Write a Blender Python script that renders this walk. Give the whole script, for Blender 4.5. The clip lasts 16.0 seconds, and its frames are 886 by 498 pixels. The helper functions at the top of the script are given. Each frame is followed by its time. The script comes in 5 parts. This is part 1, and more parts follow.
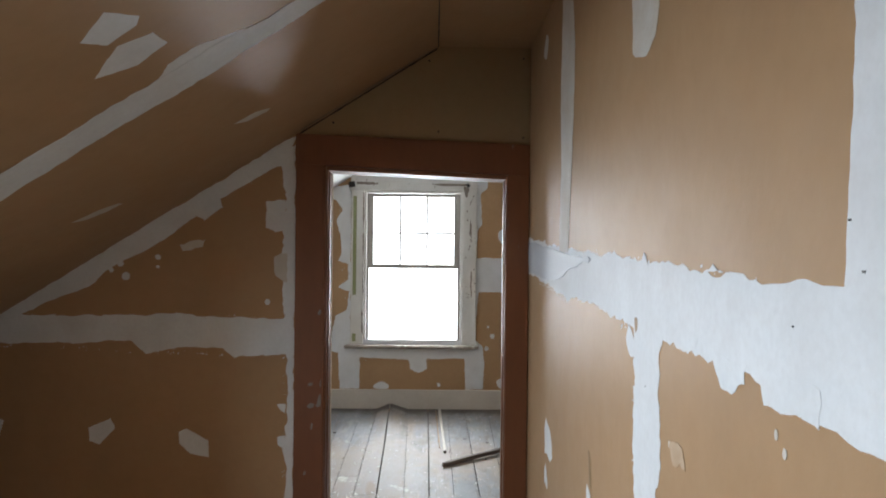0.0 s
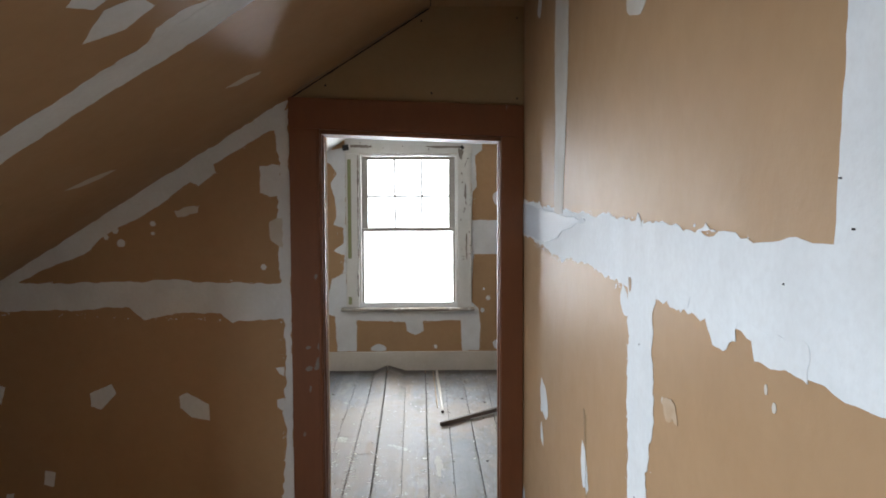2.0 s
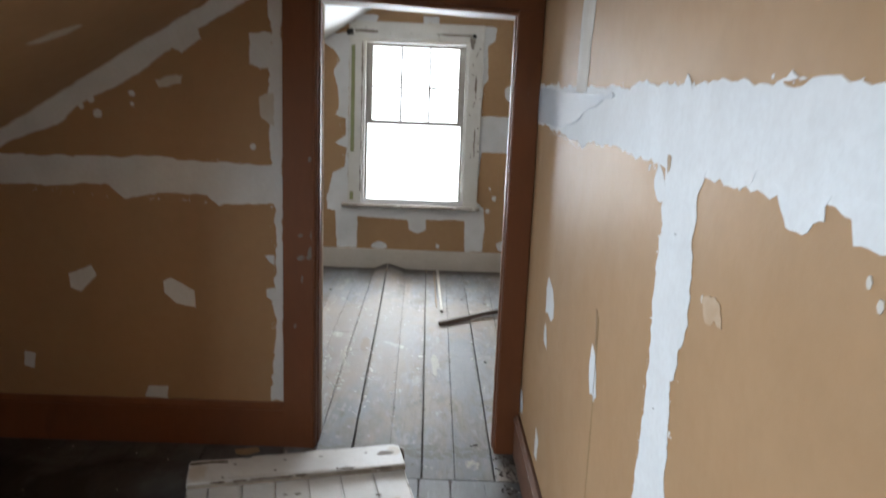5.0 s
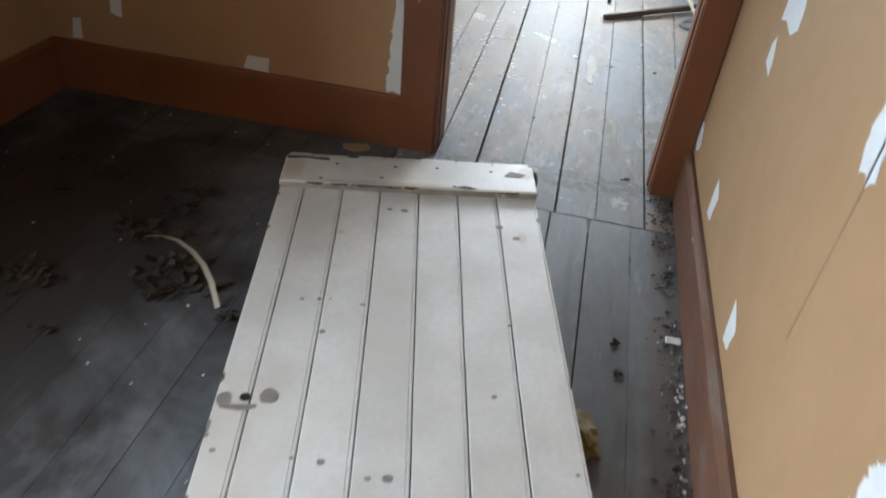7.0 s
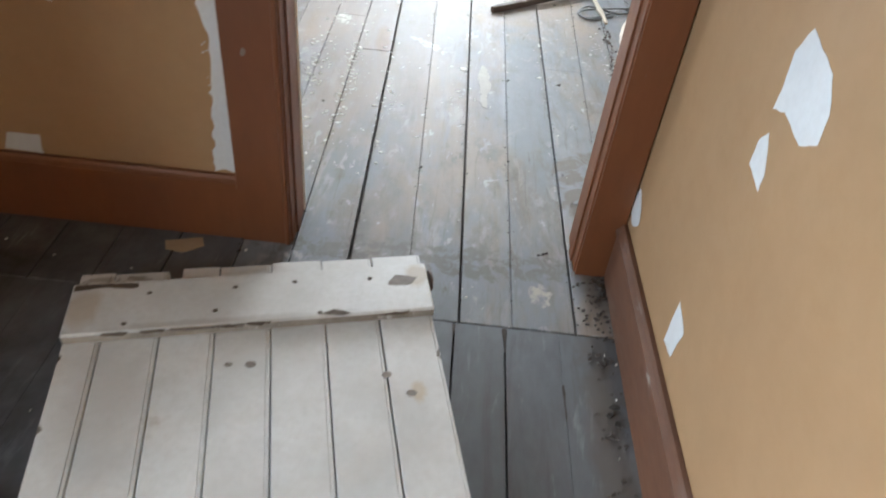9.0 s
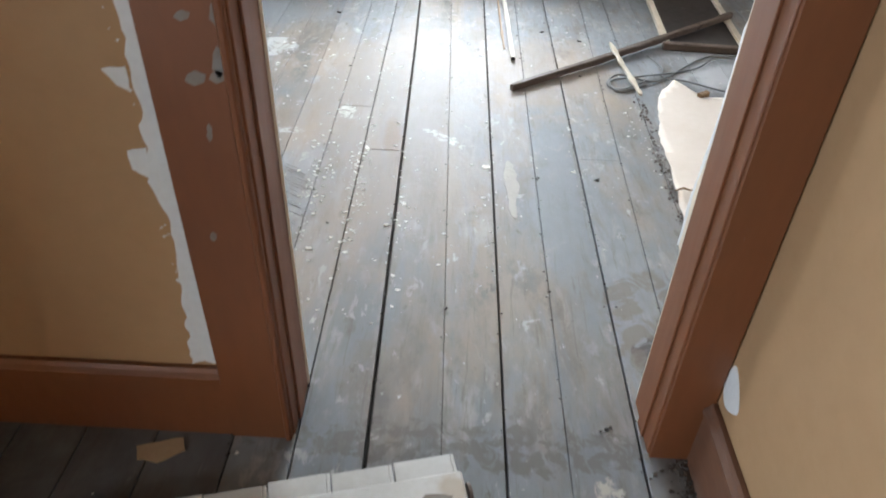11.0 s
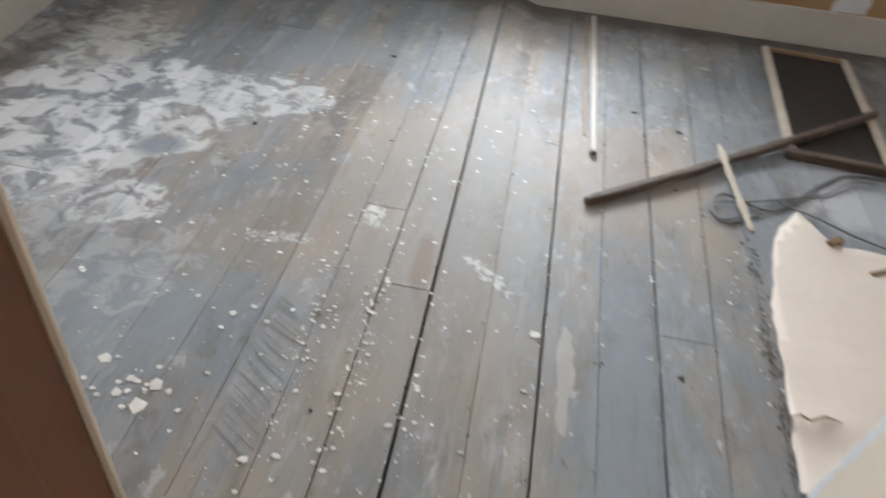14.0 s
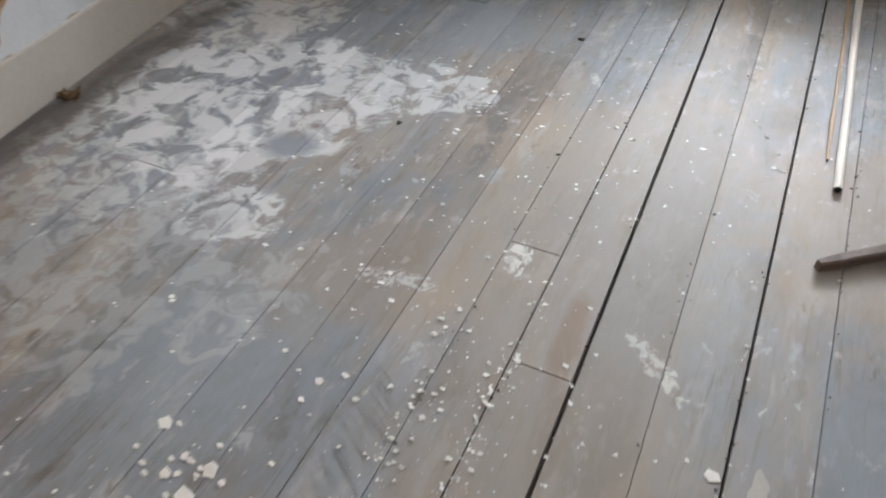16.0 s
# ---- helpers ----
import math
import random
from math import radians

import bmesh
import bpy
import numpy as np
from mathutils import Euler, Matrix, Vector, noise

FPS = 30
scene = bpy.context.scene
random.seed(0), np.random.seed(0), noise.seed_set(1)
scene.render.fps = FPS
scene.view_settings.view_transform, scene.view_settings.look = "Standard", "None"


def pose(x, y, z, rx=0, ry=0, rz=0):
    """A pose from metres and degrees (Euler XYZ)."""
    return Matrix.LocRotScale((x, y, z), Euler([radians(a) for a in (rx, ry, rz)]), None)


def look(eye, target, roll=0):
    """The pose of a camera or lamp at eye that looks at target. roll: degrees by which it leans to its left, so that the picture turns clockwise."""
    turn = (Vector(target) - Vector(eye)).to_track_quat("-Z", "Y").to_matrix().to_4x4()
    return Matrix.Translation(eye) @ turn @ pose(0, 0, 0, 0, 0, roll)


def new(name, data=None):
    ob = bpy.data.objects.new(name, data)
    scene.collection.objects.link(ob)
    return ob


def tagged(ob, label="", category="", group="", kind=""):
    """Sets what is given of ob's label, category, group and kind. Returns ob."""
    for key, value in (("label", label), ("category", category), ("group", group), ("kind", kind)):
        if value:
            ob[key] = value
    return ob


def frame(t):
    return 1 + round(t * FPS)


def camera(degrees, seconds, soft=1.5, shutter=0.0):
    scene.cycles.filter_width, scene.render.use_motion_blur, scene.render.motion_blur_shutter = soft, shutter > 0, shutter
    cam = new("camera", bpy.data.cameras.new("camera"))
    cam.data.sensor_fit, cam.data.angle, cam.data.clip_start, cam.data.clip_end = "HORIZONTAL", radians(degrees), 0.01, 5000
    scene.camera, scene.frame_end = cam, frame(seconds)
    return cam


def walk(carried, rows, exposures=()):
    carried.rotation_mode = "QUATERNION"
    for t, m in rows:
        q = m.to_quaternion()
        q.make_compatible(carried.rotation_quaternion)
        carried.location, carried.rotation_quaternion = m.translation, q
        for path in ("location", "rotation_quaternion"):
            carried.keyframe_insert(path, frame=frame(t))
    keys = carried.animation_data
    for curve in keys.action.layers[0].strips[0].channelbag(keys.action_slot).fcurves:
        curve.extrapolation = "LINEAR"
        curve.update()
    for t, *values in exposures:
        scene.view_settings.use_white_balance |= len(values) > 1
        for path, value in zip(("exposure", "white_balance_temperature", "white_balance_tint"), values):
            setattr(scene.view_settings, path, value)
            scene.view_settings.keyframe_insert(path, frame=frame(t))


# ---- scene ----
cam = camera(64.6, 16.0, soft=1.8, shutter=0.6)
PATH = [
    (0, (-0.392, -2.903, 1.451), (-0.367, -0.903, 1.447), 0.6),
    (0.5, (-0.388, -2.907, 1.443), (-0.387, -0.908, 1.398), -0.2),
    (1, (-0.39, -2.906, 1.442), (-0.378, -0.906, 1.395), -1.1),
    (1.5, (-0.397, -2.912, 1.448), (-0.382, -0.914, 1.365), -0.6),
    (2, (-0.392, -2.909, 1.452), (-0.353, -0.913, 1.341), -0.2),
    (2.5, (-0.396, -2.915, 1.458), (-0.377, -0.918, 1.354), -0.1),
    (3, (-0.397, -2.918, 1.451), (-0.398, -0.922, 1.335), 0.2),
    (3.2, (-0.396, -2.918, 1.454), (-0.411, -0.921, 1.352), -0.1),
    (5.3, (-0.38, -2.637, 1.352), (-0.311, -0.697, 0.872), 3.5),
    (5.5, (-0.431, -2.593, 1.335), (-0.252, -0.683, 0.77), 5.8),
    (6, (-0.469, -2.449, 1.232), (-0.366, -0.715, 0.24), 9.2),
    (6.5, (-0.437, -2.267, 1.195), (-0.628, -0.67, 0.007), 6.6),
    (7, (-0.415, -2.121, 1.196), (-0.681, -0.541, -0.001), 5.6),
    (7.5, (-0.485, -1.892, 1.209), (-0.437, -0.258, 0.058), 8.8),
    (8, (-0.582, -1.768, 1.208), (-0.577, -0.149, 0.033), 10.3),
    (8.5, (-0.564, -1.6, 1.174), (-0.609, -0.044, -0.082), 7.4),
    (9, (-0.468, -1.408, 1.188), (-0.441, 0.131, -0.089), 6.7),
    (9.5, (-0.454, -1.281, 1.193), (-0.445, 0.288, -0.047), 5.4),
    (10, (-0.517, -1.066, 1.196), (-0.418, 0.465, -0.086), 7.1),
    (10.2, (-0.55, -1.042, 1.175), (-0.485, 0.545, -0.04), 6.1),
    (12.3, (-0.46, -0.593, 1.295), (-0.539, 0.992, 0.077), -0.7),
    (12.5, (-0.462, -0.528, 1.264), (-0.548, 0.97, -0.058), -1.0),
    (13, (-0.505, -0.312, 1.276), (-0.548, 1.138, -0.101), 4.5),
    (13.5, (-0.524, -0.25, 1.271), (-0.536, 1.282, -0.014), 7.6),
    (14, (-0.533, -0.153, 1.304), (-0.716, 1.365, 0.014), 6.1),
    (14.5, (-0.459, 0.037, 1.229), (-0.877, 1.533, -0.031), 5.7),
    (15, (-0.429, 0.188, 1.173), (-1.016, 1.463, -0.251), -2.2),
    (15.5, (-0.448, 0.239, 1.189), (-1.235, 1.479, -0.169), -6.7),
    (16, (-0.543, 0.371, 1.181), (-1.23, 1.629, -0.214), -3.0),
]
EXPOSURES = [(0, -0.79, 6550, 12), (3.2, -0.79, 6550, 12), (5.5, -0.79, 6400, 11), (6, -0.66, 6200, 9), (7, -0.32, 6200, 9), (8.5, 0.04, 6250, 10), (10.2, 0.04, 6250, 10), (12.3, -0.2, 6250, 11), (13.5, -0.38, 6350, 12), (16, -0.53, 6450, 14)]
walk(cam, [(t, look(eye, target, roll)) for t, eye, target, roll in PATH], EXPOSURES)

# ---- light ----
world = bpy.data.worlds.new("overcast_sky")
scene.world = world
world.use_nodes = True
wn = world.node_tree.nodes
sky = wn.new("ShaderNodeTexSky")
sky.sky_type, sky.sun_disc = "NISHITA", False
sky.sun_elevation, sky.sun_rotation = radians(52), radians(0)
sky.air_density, sky.dust_density = 1.0, 3.0
wn["Background"].inputs["Strength"].default_value = 0.12
world.node_tree.links.new(sky.outputs["Color"], wn["Background"].inputs["Color"])
sun = new("sun", bpy.data.lights.new("sun", "SUN"))
sun.data.energy, sun.data.angle, sun.data.color = 1.5, radians(10), (1.0, 0.97, 0.93)
sun.matrix_world = look((0, 20 * math.cos(radians(52)), 20 * math.sin(radians(52))), (0, 0, 0))


def area_light(name, m, w, h, watts, colour):
    lamp = new(name, bpy.data.lights.new(name, "AREA"))
    lamp.data.shape, lamp.data.size, lamp.data.size_y = "RECTANGLE", w, h
    lamp.data.energy, lamp.data.color = watts, colour
    lamp.matrix_world = m
    return lamp


# sky light: the gable window is seen, the near dormer inferred, the rest added
area_light("gable_window_light", look((-0.58, 4.6, 1.2), (-0.58, 0, 1.2)), 1.9, 1.9, 630, (0.87, 0.945, 1.0))
# fill from an unseen dormer, added to brighten the far room
area_light("far_dormer_fill_light", look((-2.75, 1.9, 1.28), (0, 0.3, 0.7)), 0.9, 1.0, 30, (0.84, 0.94, 1.0))
# added fill: no window is known on this side of the far room
area_light("far_side_fill_light", look((2.46, 1.9, 1.15), (0, 1.9, 0.9)), 0.9, 1.0, 11, (0.90, 0.96, 1.0))
area_light("dormer_window_light", look((-2.94, -2.12, 0.99), (0, -2.12, 0.75)), 1.0, 0.48, 160, (0.78, 0.90, 1.0))
# added fill behind the walker to brighten the slope; no window known there
area_light("back_fill_light", look((0.07, -3.60, 0.95), (-3, -3.60, 1.05)), 0.75, 1.0, 13, (0.86, 0.94, 1.0))

# ---- materials ----


def shader(name, base, rough=0.6, dark=None, spots=(), scale=3.0, mix=0.35, bump=0.1, bump_scale=60.0, metal=0.0, stretch=(1, 1, 1), spec=0.5, vary=0.0, zones=(), grain=()):
    """Base colour broken by two scales of noise, with optional spot layers (scale, threshold, colour, softness) and fine relief."""
    m = bpy.data.materials.new(name)
    m.use_nodes = True
    nt, n, lk = m.node_tree, m.node_tree.nodes, m.node_tree.links
    bsdf = n["Principled BSDF"]
    geo = n.new("ShaderNodeNewGeometry")
    mp = n.new("ShaderNodeMapping")
    mp.inputs["Scale"].default_value = stretch
    lk.new(geo.outputs["Position"], mp.inputs["Vector"])

    def noise_tex(s, detail=6, r=0.6):
        t = n.new("ShaderNodeTexNoise")
        t.inputs["Scale"].default_value, t.inputs["Detail"].default_value, t.inputs["Roughness"].default_value = s, detail, r
        lk.new(mp.outputs["Vector"], t.inputs["Vector"])
        return t.outputs["Fac"]

    def ramp(src, a, b):
        t = n.new("ShaderNodeMapRange")
        t.inputs["From Min"].default_value, t.inputs["From Max"].default_value = a, b
        lk.new(src, t.inputs["Value"])
        return t.outputs["Result"]

    def blend(fac, a, b, f=1.0):
        t = n.new("ShaderNodeMix")
        t.data_type = "RGBA"
        if f != 1.0:
            k = n.new("ShaderNodeMath")
            k.operation = "MULTIPLY"
            k.inputs[1].default_value = f
            lk.new(fac, k.inputs[0])
            fac = k.outputs[0]
        lk.new(fac, t.inputs["Factor"])
        for sock, v in (("A", a), ("B", b)):
            ins = [i for i in t.inputs if i.name == sock and i.type == "RGBA"][0]
            if isinstance(v, tuple):
                ins.default_value = (*v, 1)
            else:
                lk.new(v, ins)
        return [o for o in t.outputs if o.type == "RGBA"][0]

    dark = dark or tuple(c * 0.7 for c in base)
    col = blend(ramp(noise_tex(scale), 0.35, 0.7), base, dark, mix)
    col = blend(ramp(noise_tex(scale * 14, 3), 0.4, 0.75), col, dark, mix * 0.5)
    for s, th, c, soft in spots:
        col = blend(ramp(noise_tex(s, 8, 0.65), th, th + soft), col, c)
    for sx, sy, th, soft, c, f in grain:
        gm = n.new("ShaderNodeMapping")
        gm.inputs["Scale"].default_value = (sx, sy, 1)
        lk.new(geo.outputs["Position"], gm.inputs["Vector"])
        gn = n.new("ShaderNodeTexNoise")
        gn.inputs["Scale"].default_value, gn.inputs["Detail"].default_value, gn.inputs["Roughness"].default_value, gn.inputs["Distortion"].default_value = 1.0, 8, 0.66, 0.5
        lk.new(gm.outputs["Vector"], gn.inputs["Vector"])
        col = blend(ramp(gn.outputs["Fac"], th, th + soft), col, c, f)
    for cx, cy, rx, ry, turn, s, k, c, solid in zones:
        zm = n.new("ShaderNodeMapping")
        zm.vector_type = "TEXTURE"
        zm.inputs["Location"].default_value, zm.inputs["Rotation"].default_value, zm.inputs["Scale"].default_value = (cx, cy, 0), (0, 0, radians(turn)), (rx, ry, 1)
        lk.new(geo.outputs["Position"], zm.inputs["Vector"])
        ln = n.new("ShaderNodeVectorMath")
        ln.operation = "LENGTH"
        lk.new(zm.outputs["Vector"], ln.inputs[0])
        nz = n.new("ShaderNodeTexNoise")
        nz.inputs["Scale"].default_value, nz.inputs["Detail"].default_value, nz.inputs["Roughness"].default_value, nz.inputs["Distortion"].default_value = s, 7, 0.62, 0.8
        lk.new(geo.outputs["Position"], nz.inputs["Vector"])
        ma = n.new("ShaderNodeMath")
        ma.operation = "MULTIPLY_ADD"
        ma.inputs[1].default_value = k
        lk.new(nz.outputs["Fac"], ma.inputs[0])
        su = n.new("ShaderNodeMath")
        su.operation = "SUBTRACT"
        su.inputs[0].default_value = 1.0 - k * 0.5
        lk.new(ln.outputs["Value"], su.inputs[1])
        lk.new(su.outputs[0], ma.inputs[2])
        mk = n.new("ShaderNodeMath")
        mk.operation = "MULTIPLY"
        lk.new(ramp(ma.outputs[0], 0.0, 0.5 if solid < 0 else 0.16), mk.inputs[0])
        if solid < 0:
            mk.inputs[1].default_value = 1.0
        else:
            sp = n.new("ShaderNodeTexNoise")
            sp.inputs["Scale"].default_value, sp.inputs["Detail"].default_value, sp.inputs["Roughness"].default_value, sp.inputs["Distortion"].default_value = s * 1.5, 6, 0.60, 0.9
            lk.new(geo.outputs["Position"], sp.inputs["Vector"])
            lk.new(ramp(sp.outputs["Fac"], 0.44, 0.54), mk.inputs[1])
        col = blend(mk.outputs[0], col, c, abs(solid))
    if vary:
        info = n.new("ShaderNodeObjectInfo")
        hs = n.new("ShaderNodeHueSaturation")
        v = n.new("ShaderNodeMapRange")
        v.inputs["To Min"].default_value, v.inputs["To Max"].default_value = 1 - vary, 1 + vary
        lk.new(info.outputs["Random"], v.inputs["Value"])
        lk.new(v.outputs["Result"], hs.inputs["Value"])
        lk.new(col, hs.inputs["Color"])
        col = hs.outputs["Color"]
    lk.new(col, bsdf.inputs["Base Color"])
    rr = n.new("ShaderNodeMapRange")
    rr.inputs["To Min"].default_value, rr.inputs["To Max"].default_value = max(rough - 0.1, 0.05), min(rough + 0.12, 1)
    lk.new(noise_tex(scale * 5), rr.inputs["Value"])
    lk.new(rr.outputs["Result"], bsdf.inputs["Roughness"])
    bsdf.inputs["Metallic"].default_value = metal
    bsdf.inputs["Specular IOR Level"].default_value = spec
    if bump:
        b = n.new("ShaderNodeBump")
        b.inputs["Strength"].default_value, b.inputs["Distance"].default_value = bump, 0.004
        lk.new(noise_tex(bump_scale, 5), b.inputs["Height"])
        lk.new(b.outputs["Normal"], bsdf.inputs["Normal"])
    return m


TAN = shader("tan_wall_paint", (0.380, 0.240, 0.130), 0.54, (0.295, 0.174, 0.086), scale=1.6, mix=0.5, bump=0.16, bump_scale=45, spec=0.22, spots=((7, 0.70, (0.42, 0.32, 0.21), 0.12), (3.2, 0.60, (0.32, 0.20, 0.108), 0.2), (26, 0.73, (0.30, 0.19, 0.10), 0.05)))
MUD = shader("joint_compound", (0.68, 0.705, 0.72), 0.75, (0.48, 0.48, 0.475), scale=5, mix=0.5, bump=0.25, bump_scale=30)
SMUDGE = shader("thin_filler_smudge", (0.455, 0.34, 0.235), 0.7, (0.40, 0.27, 0.16), scale=45, mix=0.9)
MUD_BLUE = shader("bluish_compound", (0.48, 0.512, 0.555), 0.6, (0.40, 0.415, 0.44), scale=7, mix=0.8, bump=0.25, bump_scale=30, stretch=(1, 0.3, 1))
MUD_THIN = shader("thin_joint_compound", (0.56, 0.54, 0.50), 0.7, (0.45, 0.38, 0.30), scale=9, mix=0.6, bump=0.25, bump_scale=40)
CREAM = shader("cream_paper_face", (0.66, 0.585, 0.48), 0.7, (0.57, 0.49, 0.38), scale=4, mix=0.4, bump=0.1)
DULL = shader("dull_ochre_board", (0.30, 0.205, 0.105), 0.75, (0.24, 0.155, 0.07), scale=2.5, mix=0.5, bump=0.1)
TRIM = shader("red_brown_trim_paint", (0.178, 0.063, 0.023), 0.45, (0.108, 0.037, 0.015), scale=4, mix=0.5, bump=0.15, bump_scale=25, stretch=(1, 1, 0.25), spots=((16, 0.69, (0.20, 0.155, 0.13), 0.06), (5, 0.62, (0.10, 0.036, 0.016), 0.14), (22, 0.70, (0.17, 0.18, 0.18), 0.04)))
FLAKED = shader("grey_primer_spots", (0.20, 0.20, 0.19), 0.6, (0.17, 0.11, 0.08), scale=40, mix=0.8)
SCUFFED = shader("scuffed_red_brown_paint", (0.155, 0.068, 0.036), 0.55, (0.08, 0.038, 0.024), scale=5, mix=0.8, bump=0.3, bump_scale=25, stretch=(1, 0.35, 1), spots=((6, 0.50, (0.15, 0.105, 0.085), 0.12), (14, 0.63, (0.07, 0.05, 0.04), 0.07), (24, 0.67, (0.30, 0.25, 0.21), 0.05)))
WHITE = shader("old_white_paint", (0.66, 0.66, 0.63), 0.5, (0.50, 0.49, 0.45), scale=5, mix=0.5, bump=0.2, bump_scale=35, spots=((26, 0.70, (0.20, 0.18, 0.15), 0.05),))
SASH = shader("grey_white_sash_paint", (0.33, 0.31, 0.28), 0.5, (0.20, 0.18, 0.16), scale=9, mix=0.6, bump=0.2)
SILL = shader("worn_sill_paint", (0.40, 0.37, 0.33), 0.6, (0.19, 0.155, 0.125), scale=8, mix=0.9, bump=0.3, spots=((18, 0.56, (0.58, 0.57, 0.54), 0.08),))
GREEN = shader("faded_green_paint", (0.25, 0.27, 0.13), 0.6, (0.18, 0.2, 0.1), scale=9)
BASE_W = shader("dirty_white_baseboard_paint", (0.55, 0.52, 0.47), 0.55, (0.42, 0.38, 0.32), scale=4, mix=0.6, bump=0.2, spots=((30, 0.7, (0.35, 0.24, 0.15), 0.08),))
CEIL = shader("white_ceiling_paint", (0.68, 0.68, 0.67), 0.8, (0.6, 0.6, 0.58), scale=3)
FLOOR_B = shader("worn_grey_floor_shade_sheen", (0.235, 0.252, 0.272), 0.62, (0.14, 0.140, 0.140), scale=2.2, mix=0.8, bump=0.3, bump_scale=30, stretch=(1, 0.45, 1), vary=0.13, spec=0.34,
                 grain=((15, 3.2, 0.52, 0.16, (0.155, 0.118, 0.088), 0.45), (18, 5.0, 0.56, 0.12, (0.36, 0.345, 0.33), 0.5), (9, 1.2, 0.55, 0.10, (0.20, 0.222, 0.25), 0.55), (70, 5, 0.56, 0.12, (0.12, 0.10, 0.085), 0.5), (14, 9, 0.62, 0.05, (0.47, 0.46, 0.45), 0.6)),
                 spots=((1.9, 0.47, (0.275, 0.232, 0.19), 0.16), (5, 0.58, (0.36, 0.345, 0.325), 0.12), (9, 0.60, (0.125, 0.11, 0.096), 0.10), (3.5, 0.55, (0.17, 0.145, 0.125), 0.12), (7, 0.57, (0.165, 0.155, 0.148), 0.10), (13, 0.60, (0.31, 0.31, 0.312), 0.09), (20, 0.62, (0.13, 0.115, 0.10), 0.08), (6.5, 0.645, (0.42, 0.42, 0.415), 0.10), (16, 0.655, (0.47, 0.46, 0.44), 0.05), (34, 0.67, (0.55, 0.54, 0.52), 0.04)),
                 zones=((-0.75, 1.55, 0.45, 1.1, 0, 3.0, 1.2, (0.29, 0.245, 0.20), -0.55), (-1.25, 1.30, 0.36, 0.28, 30, 5.0, 1.6, (0.285, 0.225, 0.17), -0.5), (-0.2, 1.9, 0.35, 0.5, 0, 5.0, 1.6, (0.29, 0.225, 0.17), -0.55),
                        (-2.02, 1.80, 0.50, 0.46, -20, 6.0, 1.3, (0.55, 0.54, 0.53), 0.85), (-1.55, 2.05, 0.32, 0.17, 15, 9.0, 1.8, (0.53, 0.535, 0.535), 0.75), (-1.68, 1.32, 0.15, 0.12, 20, 11.0, 1.5, (0.55, 0.545, 0.535), 0.8), (-2.35, 2.35, 0.34, 0.34, 0, 7.0, 1.8, (0.44, 0.42, 0.39), 0.8), (-2.2, 1.32, 0.34, 0.16, -20, 9.0, 2.4, (0.48, 0.475, 0.465), 0.6),
                        (-1.72, 1.64, 0.10, 0.075, 20, 9.0, 1.2, (0.225, 0.24, 0.262), -0.95), (-1.52, 2.52, 0.34, 0.24, 10, 5.0, 1.4, (0.215, 0.232, 0.255), -0.7), (-0.06, -0.17, 0.035, 0.07, 5, 14.0, 1.2, (0.30, 0.26, 0.22), -0.4), (-0.03, -0.06, 0.06, 0.13, 0, 12.0, 1.2, (0.12, 0.102, 0.088), -0.8), (-0.76, 1.30, 0.035, 0.16, 3, 9.0, 1.2, (0.20, 0.145, 0.105), -0.75),
                        (-0.2, 0.95, 0.10, 0.5, 0, 4.0, 1.5, (0.225, 0.245, 0.268), -0.65), (-1.45, 0.95, 0.30, 0.24, 20, 4.0, 1.6, (0.215, 0.235, 0.255), -0.5), (-1.9, 1.05, 0.55, 0.32, 10, 8.0, 2.4, (0.36, 0.36, 0.355), 0.5), (-0.58, 1.31, 0.10, 0.026, -40, 30.0, 2.2, (0.54, 0.52, 0.48), 0.75), (-1.18, 1.30, 0.10, 0.03, 15, 30.0, 2.2, (0.53, 0.52, 0.50), 0.75),
                        (-0.19, -0.12, 0.03, 0.045, 10, 25.0, 1.5, (0.50, 0.46, 0.40), 0.9), (-0.03, 0.27, 0.06, 0.08, 0, 14.0, 1.8, (0.05, 0.042, 0.037), 0.9), (0.0, 0.35, 0.13, 0.25, 0, 8.0, 1.6, (0.15, 0.125, 0.105), 0.7), (-0.45, -0.02, 0.5, 0.06, 0, 16.0, 2.0, (0.13, 0.115, 0.10), 0.7),
                        # zone at y 3.42: shade under the window, painted as a dark band
                        # zones at x 0.75 and 0.62: sheen painted in as paler floor colour
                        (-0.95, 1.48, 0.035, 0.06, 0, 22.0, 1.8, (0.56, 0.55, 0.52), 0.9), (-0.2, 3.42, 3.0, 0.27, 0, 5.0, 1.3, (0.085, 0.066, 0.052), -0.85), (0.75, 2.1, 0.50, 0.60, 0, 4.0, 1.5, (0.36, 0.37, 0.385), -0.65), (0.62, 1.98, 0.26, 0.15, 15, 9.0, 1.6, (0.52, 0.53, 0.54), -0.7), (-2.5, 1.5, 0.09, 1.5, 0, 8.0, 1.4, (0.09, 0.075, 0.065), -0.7)))
